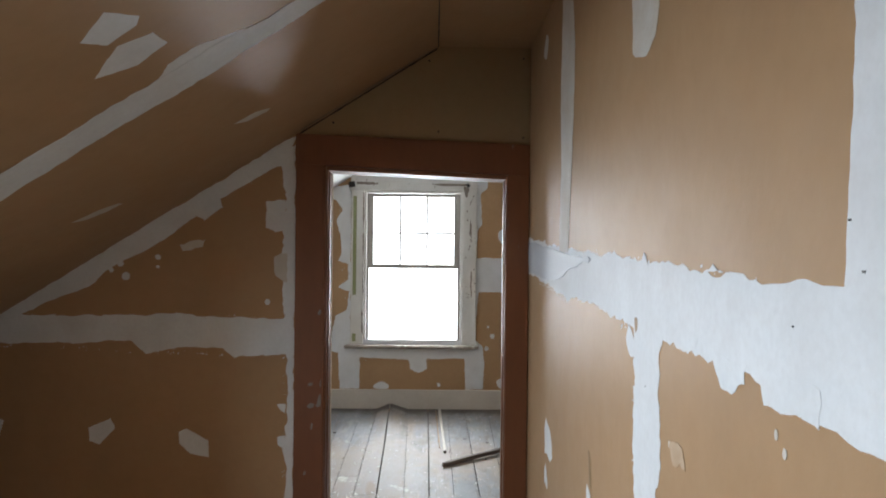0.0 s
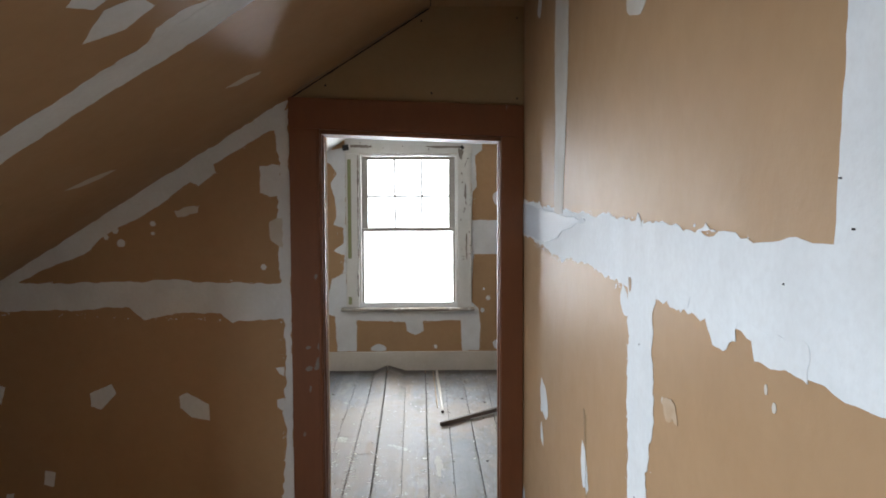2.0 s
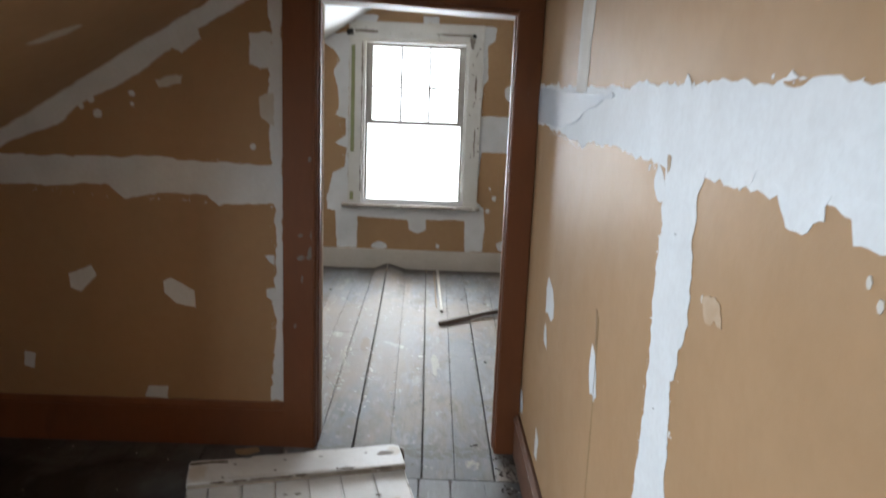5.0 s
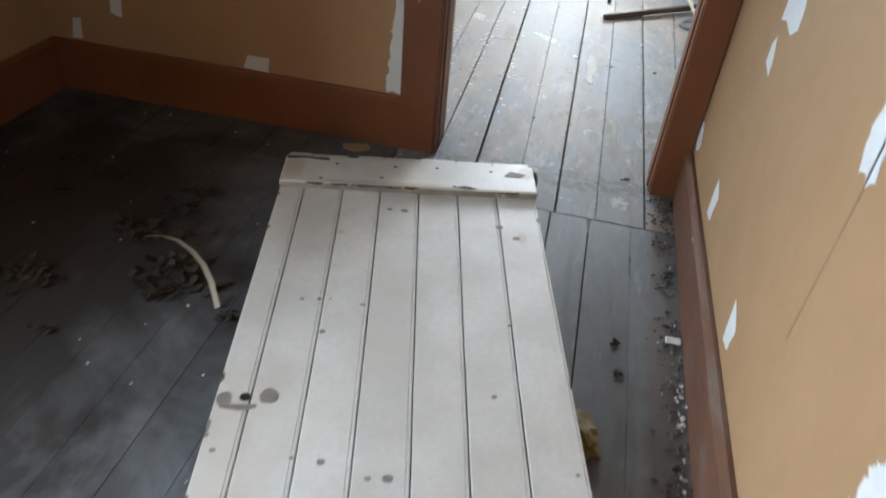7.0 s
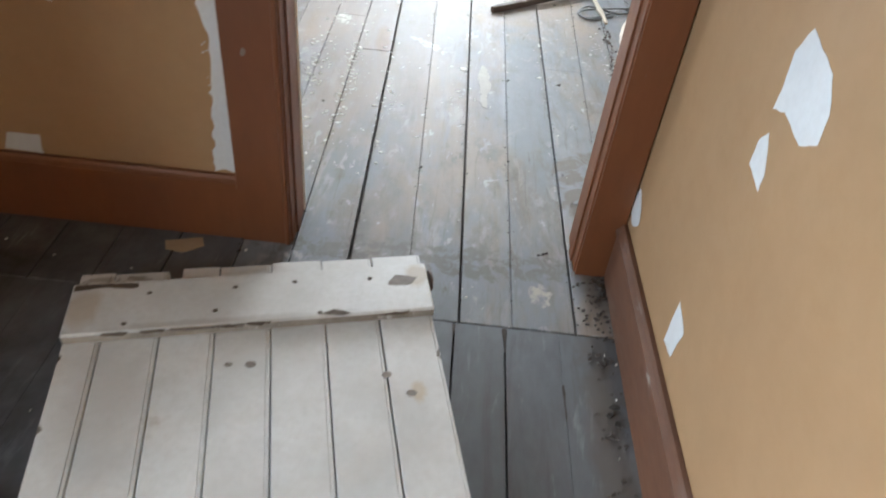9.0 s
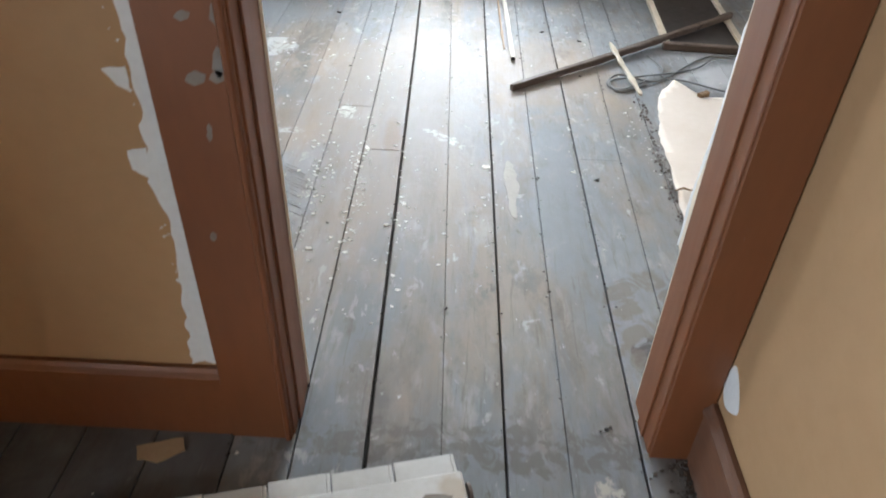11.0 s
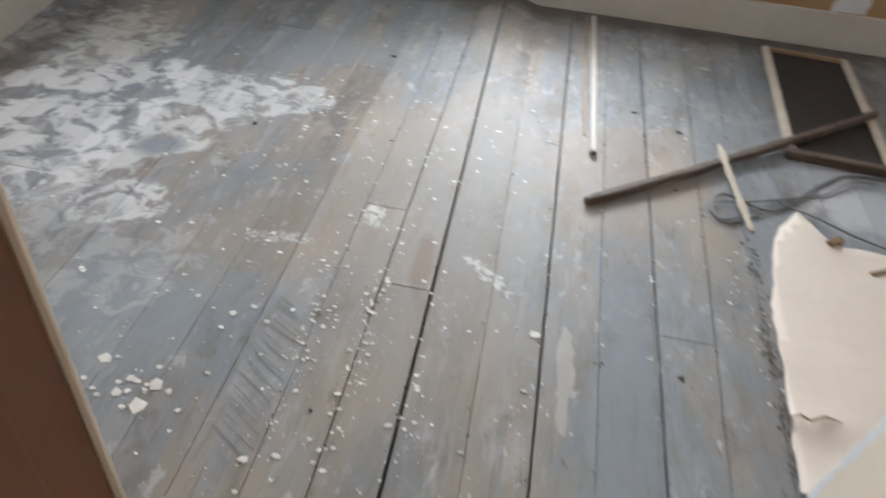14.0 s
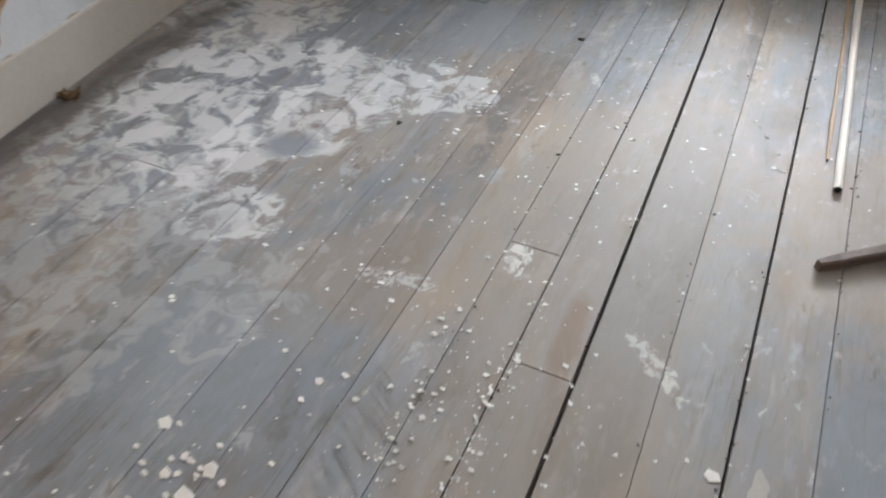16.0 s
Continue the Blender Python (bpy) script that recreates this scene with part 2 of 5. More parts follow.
FLOOR_N = shader("dark_grey_floor_with_shade", (0.165, 0.177, 0.192), 0.5, (0.07, 0.068, 0.068), scale=2.4, mix=0.7, bump=0.2, bump_scale=30, stretch=(1, 0.4, 1), vary=0.10, spec=0.3,
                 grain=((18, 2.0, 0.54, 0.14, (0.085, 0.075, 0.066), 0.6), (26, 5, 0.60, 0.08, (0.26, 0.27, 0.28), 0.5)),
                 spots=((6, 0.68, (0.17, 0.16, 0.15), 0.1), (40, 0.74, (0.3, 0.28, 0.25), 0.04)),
                 # first zone paints shade over the floor by the knee wall; second is dirt
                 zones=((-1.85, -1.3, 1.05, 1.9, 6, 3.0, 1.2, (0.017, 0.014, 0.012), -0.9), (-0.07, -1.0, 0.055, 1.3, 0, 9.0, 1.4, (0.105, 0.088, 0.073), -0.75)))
SUB = shader("dark_subfloor", (0.055, 0.045, 0.036), 0.9, bump=0.3)
PLANK = shader("chipped_white_door_paint", (0.64, 0.64, 0.62), 0.45, (0.47, 0.455, 0.42), scale=5, mix=0.75, bump=0.15, bump_scale=30, stretch=(1, 1, 1), vary=0.04,
               spots=((9, 0.67, (0.42, 0.39, 0.34), 0.09), (26, 0.72, (0.30, 0.26, 0.20), 0.03), (48, 0.735, (0.2, 0.18, 0.16), 0.03)),
               zones=((-1.19, -0.394, 0.04, 0.07, 14.5, 14.0, 1.5, (0.42, 0.32, 0.21), -0.55), (-0.91, -0.399, 0.36, 0.016, 14.5, 16.0, 1.6, (0.36, 0.33, 0.29), -0.55), (-0.469, -0.508, 0.02, 0.035, 14.5, 20.0, 1.5, (0.46, 0.37, 0.25), -0.8), (-1.167, -0.285, 0.08, 0.02, 14.5, 16.0, 1.6, (0.28, 0.26, 0.22), 0.8),
                      (-0.501, -0.185, 0.035, 0.045, 14.5, 18.0, 1.6, (0.42, 0.34, 0.24), -0.7), (-1.06, -0.62, 0.10, 0.25, 14.5, 7.0, 1.6, (0.46, 0.44, 0.41), -0.55), (-0.72, -0.95, 0.12, 0.35, 14.5, 6.0, 1.7, (0.49, 0.47, 0.44), -0.5), (-0.95, -1.4, 0.2, 0.3, 14.5, 6.0, 1.7, (0.45, 0.42, 0.37), -0.5)))
RUSTWOOD = shader("bare_brown_wood", (0.30, 0.20, 0.11), 0.6, (0.18, 0.11, 0.06), scale=6, mix=0.6, bump=0.3)
RAWCHIP = shader("dark_bare_wood_chip", (0.125, 0.09, 0.06), 0.75, (0.06, 0.045, 0.032), scale=40, mix=0.8)
GRIMED = shader("grimed_white_edge", (0.34, 0.30, 0.25), 0.65, (0.15, 0.12, 0.09), scale=16, mix=0.9, bump=0.3, spots=((30, 0.58, (0.5, 0.48, 0.44), 0.08),))
BROWNSTICK = shader("brown_weathered_stick", (0.125, 0.09, 0.07), 0.65, (0.085, 0.06, 0.045), scale=14, mix=0.85, bump=0.7, bump_scale=90, stretch=(0.5, 0.6, 1), spots=((30, 0.56, (0.06, 0.04, 0.03), 0.08),))
LATH = shader("pale_lath_wood", (0.60, 0.53, 0.43), 0.6, (0.4, 0.32, 0.22), scale=12, mix=0.5, bump=0.3)
PAPER = shader("cream_wallboard_paper", (0.74, 0.66, 0.58), 0.75, (0.62, 0.52, 0.42), scale=2.4, mix=0.5, bump=0.2, bump_scale=20)
DARK = shader("dark_stained_backing", (0.026, 0.019, 0.016), 0.7, (0.02, 0.016, 0.013), scale=6, mix=0.7, spots=((14, 0.66, (0.12, 0.1, 0.09), 0.1),))
WIRE = shader("grey_cable_sheath", (0.20, 0.21, 0.215), 0.5, (0.13, 0.13, 0.13), scale=20)
CHIP = shader("white_paint_chips", (0.80, 0.785, 0.75), 0.7, (0.55, 0.52, 0.47), scale=20, mix=0.6)
DIRT = shader("grey_brown_dirt", (0.075, 0.062, 0.052), 0.9, (0.07, 0.055, 0.045), scale=25, mix=0.7, bump=0.4)
SWEPT = shader("pale_grey_sweepings", (0.22, 0.205, 0.19), 0.9, (0.09, 0.06, 0.05), scale=60, mix=0.9, bump=0.4)
DEBRIS = shader("dark_litter", (0.026, 0.020, 0.014), 0.95, (0.014, 0.011, 0.008), scale=20, mix=0.7, bump=0.5)
LEAFY = shader("dry_leaf_litter", (0.030, 0.020, 0.010), 0.9, (0.012, 0.009, 0.006), scale=30, mix=0.7, bump=0.4)
STRAP = shader("cream_plastic_strap", (0.62, 0.58, 0.48), 0.5, (0.5, 0.45, 0.36), scale=9)
RUST = shader("rust_stain_metal", (0.12, 0.09, 0.07), 0.6, (0.06, 0.045, 0.035), scale=25, metal=0.4)
IRON = shader("dark_iron", (0.03, 0.03, 0.03), 0.5, metal=0.6)
GREY_STAIN = shader("bare_grey_scar", (0.24, 0.21, 0.18), 0.7, (0.15, 0.12, 0.1), scale=40, mix=0.7)
FAINT = shader("faint_tool_scar", (0.27, 0.265, 0.26), 0.7, (0.215, 0.21, 0.20), scale=30, mix=0.7)
SMEAR = shader("dried_plaster_smear", (0.39, 0.36, 0.325), 0.7, (0.29, 0.27, 0.25), scale=12, mix=0.6, bump=0.4, bump_scale=40)
GROUND = shader("outdoor_grass", (0.09, 0.11, 0.05), 0.9, (0.06, 0.08, 0.03), scale=0.3)
GLASS = bpy.data.materials.new("window_glass")
GLASS.use_nodes = True
_g = GLASS.node_tree.nodes["Principled BSDF"]
_g.inputs["Transmission Weight"].default_value, _g.inputs["Roughness"].default_value, _g.inputs["IOR"].default_value = 1.0, 0.02, 1.45

# ---- building helpers ----


def part(name, bm, material, parent=None, label=""):
    me = bpy.data.meshes.new(name)
    bm.normal_update()
    bm.to_mesh(me)
    bm.free()
    me.materials.append(material)
    ob = new(name, me)
    if parent:
        ob.parent = parent
    if label:
        ob["label"] = label
    return ob


def slab(bm, x0, x1, y0, y1, z0, z1, bevel=0.0):
    """A box between two corners, its edges eased when bevel is given."""
    m = Matrix.LocRotScale(((x0 + x1) / 2, (y0 + y1) / 2, (z0 + z1) / 2), None, (abs(x1 - x0), abs(y1 - y0), abs(z1 - z0)))
    vs = bmesh.ops.create_cube(bm, size=1, matrix=m)["verts"]
    if bevel:
        bmesh.ops.bevel(bm, geom=list({e for v in vs for e in v.link_edges}), offset=bevel, segments=1, affect="EDGES")
    return bm


def box(x0, x1, y0, y1, z0, z1, bevel=0.0):
    return slab(bmesh.new(), x0, x1, y0, y1, z0, z1, bevel)


def prism(pts, origin, u, v, depth):
    """An outline in the plane of u and v, given thickness along depth."""
    bm = bmesh.new()
    o, u, v, d = Vector(origin), Vector(u), Vector(v), Vector(depth)
    a = [bm.verts.new(o + u * p + v * q) for p, q in pts]
    b = [bm.verts.new(o + u * p + v * q + d) for p, q in pts]
    bm.faces.new(a)
    bm.faces.new(list(reversed(b)))
    for i in range(len(pts)):
        j = (i + 1) % len(pts)
        bm.faces.new((a[j], a[i], b[i], b[j]))
    bmesh.ops.recalc_face_normals(bm, faces=bm.faces)
    return bm


def ragged(corners, step=0.02, rough=0.008, seed=0.0):
    """A closed outline through the corners whose sides wander like a trowelled or torn edge."""
    out = []
    for i, (a, b) in enumerate(zip(corners, corners[1:] + corners[:1])):
        a, b = Vector(a), Vector(b)
        n = max(int((b - a).length / step), 1)
        side = Vector((-(b - a).y, (b - a).x)).normalized()
        for k in range(n):
            p = a + (b - a) * (k / n)
            q = Vector((p.x * 9 + seed * 3.1, p.y * 9 - seed, seed * 7.7))
            w = noise.noise(q) * 1.2 + noise.noise(q * 3.7) * 0.95 + noise.noise(q * 11) * 0.6
            if k == 0:
                w *= 0.4
            out.append(tuple(p + side * w * rough))
    return out


def smooth_loop(corners, per=5):
    """A closed outline that curves through the corners."""
    n, out = len(corners), []
    for i in range(n):
        p0, p1, p2, p3 = (Vector(corners[(i + k) % n]) for k in (-1, 0, 1, 2))
        for k in range(per):
            t = k / per
            out.append(tuple(0.5 * (2 * p1 + (p2 - p0) * t + (2 * p0 - 5 * p1 + 4 * p2 - p3) * t * t + (3 * p1 - p0 - 3 * p2 + p3) * t ** 3)))
    return out


def tube(points, r, sides=6):
    """A round bar along a line of points."""
    bm = bmesh.new()
    pts = [Vector(p) for p in points]
    rings = []
    for i, p in enumerate(pts):
        d = (pts[min(i + 1, len(pts) - 1)] - pts[max(i - 1, 0)]).normalized()
        a = d.orthogonal().normalized() if abs(d.z) > 0.95 else d.cross(Vector((0, 0, 1))).normalized()
        b = d.cross(a)
        rr = r[i] if isinstance(r, (list, tuple)) else r
        rings.append([bm.verts.new(p + (a * math.cos(t) + b * math.sin(t)) * rr) for t in (2 * math.pi * k / sides for k in range(sides))])
    for p, q in zip(rings, rings[1:]):
        for k in range(sides):
            bm.faces.new((p[k], p[(k + 1) % sides], q[(k + 1) % sides], q[k]))
    bm.faces.new(list(reversed(rings[0])))
    bm.faces.new(rings[-1])
    return bm


def bar(a, b, w, h, bevel=0.002):
    """A squared bar from a to b."""
    a, b = Vector(a), Vector(b)
    bm = box(-(b - a).length / 2, (b - a).length / 2, -w / 2, w / 2, -h / 2, h / 2, bevel)
    bm.transform(Matrix.Translation((a + b) / 2) @ (b - a).to_track_quat("X", "Z").to_matrix().to_4x4())
    return bm


# ---- the shell: two attic rooms ----
W, WN = 3.40, 0.115          # gable wall of the far room; partition thickness
DX0, DX1 = -0.834, -0.098    # the doorway between the rooms
KN, KB = -2.27, -2.60        # knee walls of the near and far room
SX, SZ = -0.386, 2.282       # where the near slope meets its flat ceiling
SL = 0.629                   # pitch of the near slope

wall_partition = tagged(part("wall_partition", prism([(-2.75, -0.05), (DX0 - 0.018, -0.05), (DX0 - 0.018, 1.785), (DX1 + 0.018, 1.752), (DX1 + 0.018, -0.05), (2.5, -0.05), (2.5, 2.9), (-2.75, 2.9)], (0, 0, 0), (1, 0, 0), (0, 0, 1), (0, WN, 0)), TAN),
                        "tan drywall partition with filled seams and a doorway", "wall", kind="structure")
bm = box(0, 0.11, -3.20, 0, -0.05, 2.6)
# unseen opening added between y -4.00 and -3.20 for the back fill lamp
slab(bm, 0, 0.11, -5.2, -4.00, -0.05, 2.6)
slab(bm, 0, 0.11, -4.00, -3.20, -0.05, 0.42)
slab(bm, 0, 0.11, -4.00, -3.20, 1.48, 2.6)
wall_right = tagged(part("wall_right", bm, TAN), "tan painted drywall with wide bands of white joint compound", "wall", kind="structure")
NY0, NY1, NTX, NTZ = -2.68, -1.55, -2.026, 1.250     # low dormer of the near room
bm = box(KN - 0.1, KN, -5.2, NY0, -0.05, 1.3)
slab(bm, KN - 0.1, KN, NY1, 0, -0.05, 1.3)
slab(bm, KN - 0.1, KN, NY0, NY1, -0.05, 0.5)
wall_knee = tagged(part("wall_knee", bm, TAN), "low tan drywall knee wall under the sloped ceiling", "wall", kind="structure")
wall_back = tagged(part("wall_back", box(-2.9, 0.11, -5.3, -5.2, -0.05, 2.6), TAN), "plain tan drywall wall behind the walker", "wall", kind="structure")
ceiling_slope = None
for y0, y1, x1 in ((NY1, 0, KN - 0.15), (NY0, NY1, NTX), (-5.2, NY0, KN - 0.15)):
    s = tagged(part("ceiling_slope", prism([(SX, SZ), (x1, SZ - SL * (SX - x1)), (x1, SZ - SL * (SX - x1) + 0.16), (SX, SZ + 0.14)], (0, y0, 0), (1, 0, 0), (0, 0, 1), (0, y1 - y0, 0)), TAN),
               "sloped tan drywall ceiling with taped seams", "ceiling", kind="structure")
    ceiling_slope = ceiling_slope or s
ceiling_flat = tagged(part("ceiling_flat", box(SX, 0, -5.2, 0, SZ, SZ + 0.14), TAN), "narrow flat tan drywall ceiling", "ceiling", kind="structure")
# unseen low dormer beside the walker, inferred from the bright wall it lights
# its head and cheeks are sized to trim the light on the walls
tagged(part("ceiling_dormer", box(-3.0, NTX, NY0 - 0.05, NY1 + 0.05, NTZ + 0.002, NTZ + 0.12), TAN), "flat tan dormer ceiling", "ceiling", kind="structure")
for y in (NY0 - 0.05, NY1):
    tagged(part("wall_dormer_cheek", prism([(NTX, NTZ), (-3.0, NTZ), (-3.0, 0.4), (KN - 0.1, 0.4), (KN - 0.1, SZ - SL * (SX - KN + 0.1) + 0.02), (NTX, SZ - SL * (SX - NTX) + 0.02)], (0, y, 0), (1, 0, 0), (0, 0, 1), (0, 0.05, 0)), TAN), "tan drywall dormer cheek", "wall", kind="structure")
tagged(part("dormer_sill", box(-3.0, KN - 0.1, NY0, NY1, 0.4, 0.5), WHITE), "white dormer sill shelf", "sill", kind="structure")

# far room
WX0, WX1, WZ0, WZ1 = -1.022, -0.138, 0.575, 1.955   # gable window opening
bm = box(-2.98, WX0, W, W + 0.14, -0.05, 2.9)
slab(bm, WX1, 2.5, W, W + 0.14, -0.05, 2.9)
slab(bm, WX0, WX1, W, W + 0.14, -0.05, WZ0)
slab(bm, WX0, WX1, W, W + 0.14, WZ1, 2.9)
wall_gable = tagged(part("wall_gable", bm, TAN), "tan drywall gable wall patched white round the window", "wall", kind="structure")
DY0, DY1, DTX, DTZ = 1.30, 2.45, -1.34, 1.945      # unseen dormer added to the far room for fill light
bm = box(KB - 0.1, KB, WN, W, -0.05, 0.78)
slab(bm, KB - 0.1, KB, WN, 1.45, 0.78, 1.2)
slab(bm, KB - 0.1, KB, 2.35, W, 0.78, 1.2)
slab(bm, KB - 0.1, KB, DY0 - 0.05, 1.45, 1.2, DTZ + 0.1)
slab(bm, KB - 0.1, KB, 2.35, DY1 + 0.05, 1.2, DTZ + 0.1)
slab(bm, KB - 0.1, KB, 1.45, 2.35, 1.78, DTZ + 0.1)
SKEW = Matrix(((1, -0.117, 0, 0.117 * 1.75 - 0.017), (0, 1, 0, 0), (0, 0, 1, 0), (0, 0, 0, 1)))
bm.transform(SKEW)
wall_knee_far = tagged(part("wall_knee_far", bm, TAN), "low tan drywall knee wall of the far room with an added, unseen dormer opening", "wall", kind="structure")
# unseen closing wall; its opening is added only to hold the side lamp
bm = box(2.4, 2.5, WN, 1.42, -0.05, 2.9)
slab(bm, 2.4, 2.5, 2.38, W, -0.05, 2.9)
slab(bm, 2.4, 2.5, 1.42, 2.38, -0.05, 0.62)
slab(bm, 2.4, 2.5, 1.42, 2.38, 1.68, 2.9)
wall_far_right = tagged(part("wall_far_right", bm, TAN), "plain tan drywall wall with an added opening for a fill lamp", "wall", kind="structure")
BSX, BSZ, BSL = -0.82, 2.297, 0.67
for y0, y1, x1 in ((WN, DY0, KB - 0.15), (DY0, DY1, DTX), (DY1, W, KB - 0.36)):
    tagged(part("ceiling_far_slope", prism([(BSX, BSZ), (x1, BSZ - BSL * (BSX - x1)), (x1, BSZ - BSL * (BSX - x1) + 0.16), (BSX, BSZ + 0.14)], (0, y0, 0), (1, 0, 0), (0, 0, 1), (0, y1 - y0, 0)), CEIL),
           "white sloped ceiling of the far room", "ceiling", kind="structure")
tagged(part("ceiling_far_dormer", box(KB - 0.25, DTX, DY0 - 0.05, DY1 + 0.05, DTZ + 0.002, DTZ + 0.12), CEIL), "flat white ceiling of an added, unseen dormer", "ceiling", kind="structure")
for y in (DY0 - 0.05, DY1):
    tagged(part("wall_far_dormer_cheek", prism([(DTX, DTZ), (KB - 0.12, DTZ), (KB - 0.12, BSZ - BSL * (BSX - KB + 0.12) + 0.02), (DTX, BSZ - BSL * (BSX - DTX) + 0.02)], (0, y, 0), (1, 0, 0), (0, 0, 1), (0, 0.05, 0)), CEIL), "white cheek wall of an added, unseen dormer", "wall", kind="structure")
tagged(part("ceiling_far", box(BSX, 2.4, WN, W, BSZ, BSZ + 0.14), CEIL), "flat white ceiling of the far room", "ceiling", kind="structure")
tagged(part("ground", box(-300, 300, -300, 300, -3.2, -3.0), GROUND), "grassy ground below the house", "ground", kind="structure")
subfloor = tagged(part("floor", box(-3.0, 2.5, -5.3, W + 0.1, -0.09, -0.028), SUB), "dark subfloor under worn painted floorboards", "floor", kind="structure")

# ---- plank door lying on the floor ----
def plank_door(m):
    door = new("plank_door")
    door.matrix_world = m
    edges = [0.0, 0.075, 0.190, 0.302, 0.418, 0.535, 0.654, 0.776]
    tops = [0.0, -0.006, 0.0, -0.003, 0.002, -0.002, 0.0]
    for i, (a, b) in enumerate(zip(edges, edges[1:])):
        # a beaded board: a flat face, a groove, a round bead at one side
        prof = [(a + 0.0014, 0.0), (b - 0.0014, 0.0), (b - 0.0014, 0.0195), (b - 0.003, 0.0235), (b - 0.0075, 0.0238), (b - 0.0090, 0.0222), (b - 0.0105, 0.024), (a + 0.003, 0.024), (a + 0.0014, 0.022)]
        top = tops[i] - (0.045 if i == 2 else 0.0)
        part("plank", prism(prof, (0, top, 0), (1, 0, 0), (0, 0, 1), (0, -1.78 - top, 0)), PLANK, door)
        if i == 2:
            part("plank", prism([(a + 0.030, 0), (b - 0.001, 0), (b - 0.001, 0.024), (a + 0.030, 0.024)], (0, 0, 0), (1, 0, 0), (0, 0, 1), (0, -0.0448, 0)), PLANK, door)
    part("batten", box(0.0, 0.779, -0.212, -0.055, 0.0245, 0.047, 0.004), PLANK, door, "chipped white ledge across the planks")
    part("batten_edge", box(0.003, 0.776, -0.2138, -0.2121, 0.0246, 0.0415), GRIMED, door, "grimy worn lower edge of the ledge")
    part("back_batten", box(0.02, 0.76, -1.66, -1.52, -0.0545, -0.001, 0.003), RUSTWOOD, door)
    part("back_batten", box(0.02, 0.76, -0.24, -0.10, -0.0365, -0.001, 0.003), RUSTWOOD, door)
    for n, (dx, dy, o) in enumerate(((-0.040, -0.006, [(-0.014, 0.010), (0.004, 0.020), (0.012, 0.004), (0.010, -0.018), (-0.012, -0.014)]), (0.046, 0.002, [(-0.012, 0.018), (0.004, 0.024), (0.022, 0.004), (0.010, -0.016), (-0.016, -0.012)]), (-0.006, -0.026, [(-0.040, 0.003), (0.0, 0.006), (0.030, 0.007), (0.024, -0.004), (-0.03, -0.006)]))):
        part("latch_scar", prism(ragged(smooth_loop(o, 3), 0.006, 0.004, 2.2 + n), (0.060 + dx, -1.030 + dy, 0.0238), (1, 0, 0), (0, 1, 0), (0, 0, 0.0011)), GREY_STAIN, door, "bare grey scar round the latch hole")
    wear = random.Random(4)
    for _ in range(13):
        x, w = wear.uniform(0.02, 0.70), wear.uniform(0.015, 0.075)
        o = ragged([(0, 0), (w, 0), (w * 0.8, -wear.uniform(0.003, 0.010)), (w * 0.2, -wear.uniform(0.002, 0.008))], 0.008, 0.002, x * 31)
        part("paint_chip", prism(o, (x, -0.2112, 0.0445), (1, 0, 0), (0, 0, 1), (0, -0.0036, 0)), RAWCHIP if wear.random() < 0.5 else GREY_STAIN, door)
    ring = [(0.011 * math.cos(t), 0.011 * math.sin(t)) for t in (k * math.pi / 6 for k in range(12))]
    # solid disc: the latch hole's shade is only its dark colour
    part("latch_hole", prism(ring, (0.060, -1.030, 0.0246), (1, 0, 0), (0, 1, 0), (0, 0, 0.0009)), IRON, door, "dark disc standing for the shaded latch hole")
    plate = [(0.024 * math.cos(t), 0.024 * math.sin(t)) for t in (k * math.pi / 7 for k in range(14))]
    part("washer", prism(plate, (0.780, -0.10, 0.028), (0, 1, 0), (0, 0, 1), (0.006, 0, 0)), RUST, door, "rusty round plate on the ledge end")
    for x, y in ((0.16, -0.10), (0.30, -0.17), (0.47, -0.095), (0.64, -0.10), (0.12, -0.19), (0.52, -0.2), (0.34, -0.10)):
        part("nail_head", prism([(0.006 * math.cos(t), 0.005 * math.sin(t)) for t in (k * math.pi / 4 for k in range(8))], (x, y, 0.0468), (1, 0, 0), (0, 1, 0), (0, 0, 0.001)), RUST, door)
    for x, y, r in ((0.330, -0.306, 0.009), (0.373, -0.311, 0.011), (0.134, -0.718, 0.005), (0.174, -0.715, 0.006), (0.200, -0.713, 0.004), (0.279, -0.730, 0.008), (0.194, -0.829, 0.010), (0.643, -0.371, 0.010),
                    (0.687, -0.424, 0.012), (0.628, -0.785, 0.005), (0.572, -1.009, 0.006), (0.229, -1.182, 0.009), (0.318, -1.217, 0.007), (0.355, -1.216, 0.010), (0.173, -1.175, 0.004), (0.025, -1.162, 0.007), (0.716, -1.199, 0.006)):
        o = ragged([(r * math.cos(t), r * 0.8 * math.sin(t)) for t in (k * math.pi / 3 for k in range(6))], 0.004, 0.004, x * 9)
        part("paint_chip", prism(o, (x, y, 0.0238), (1, 0, 0), (0, 1, 0), (0, 0, 0.0009)), GREY_STAIN, door)
    chip = ragged([(0, 0), (0.05, -0.012), (0.03, -0.034), (-0.02, -0.03)], 0.006, 0.003, 4)
    part("paint_chip", prism(chip, (0.70, -0.095, 0.0466), (1, 0, 0), (0, 1, 0), (0, 0, 0.0009)), GREY_STAIN, door)
    chip = ragged([(0, 0), (0.06, 0.006), (0.13, 0.0), (0.13, 0.012), (0.05, 0.020), (0, 0.018)], 0.006, 0.003, 5)
    part("paint_chip", prism(chip, (0.004, -0.080, 0.0466), (1, 0, 0), (0, 1, 0), (0, 0, 0.0009)), RAWCHIP, door)
    chip = ragged([(0, 0.004), (0.03, 0.016), (0.07, 0.0), (0.05, -0.004)], 0.006, 0.003, 6)
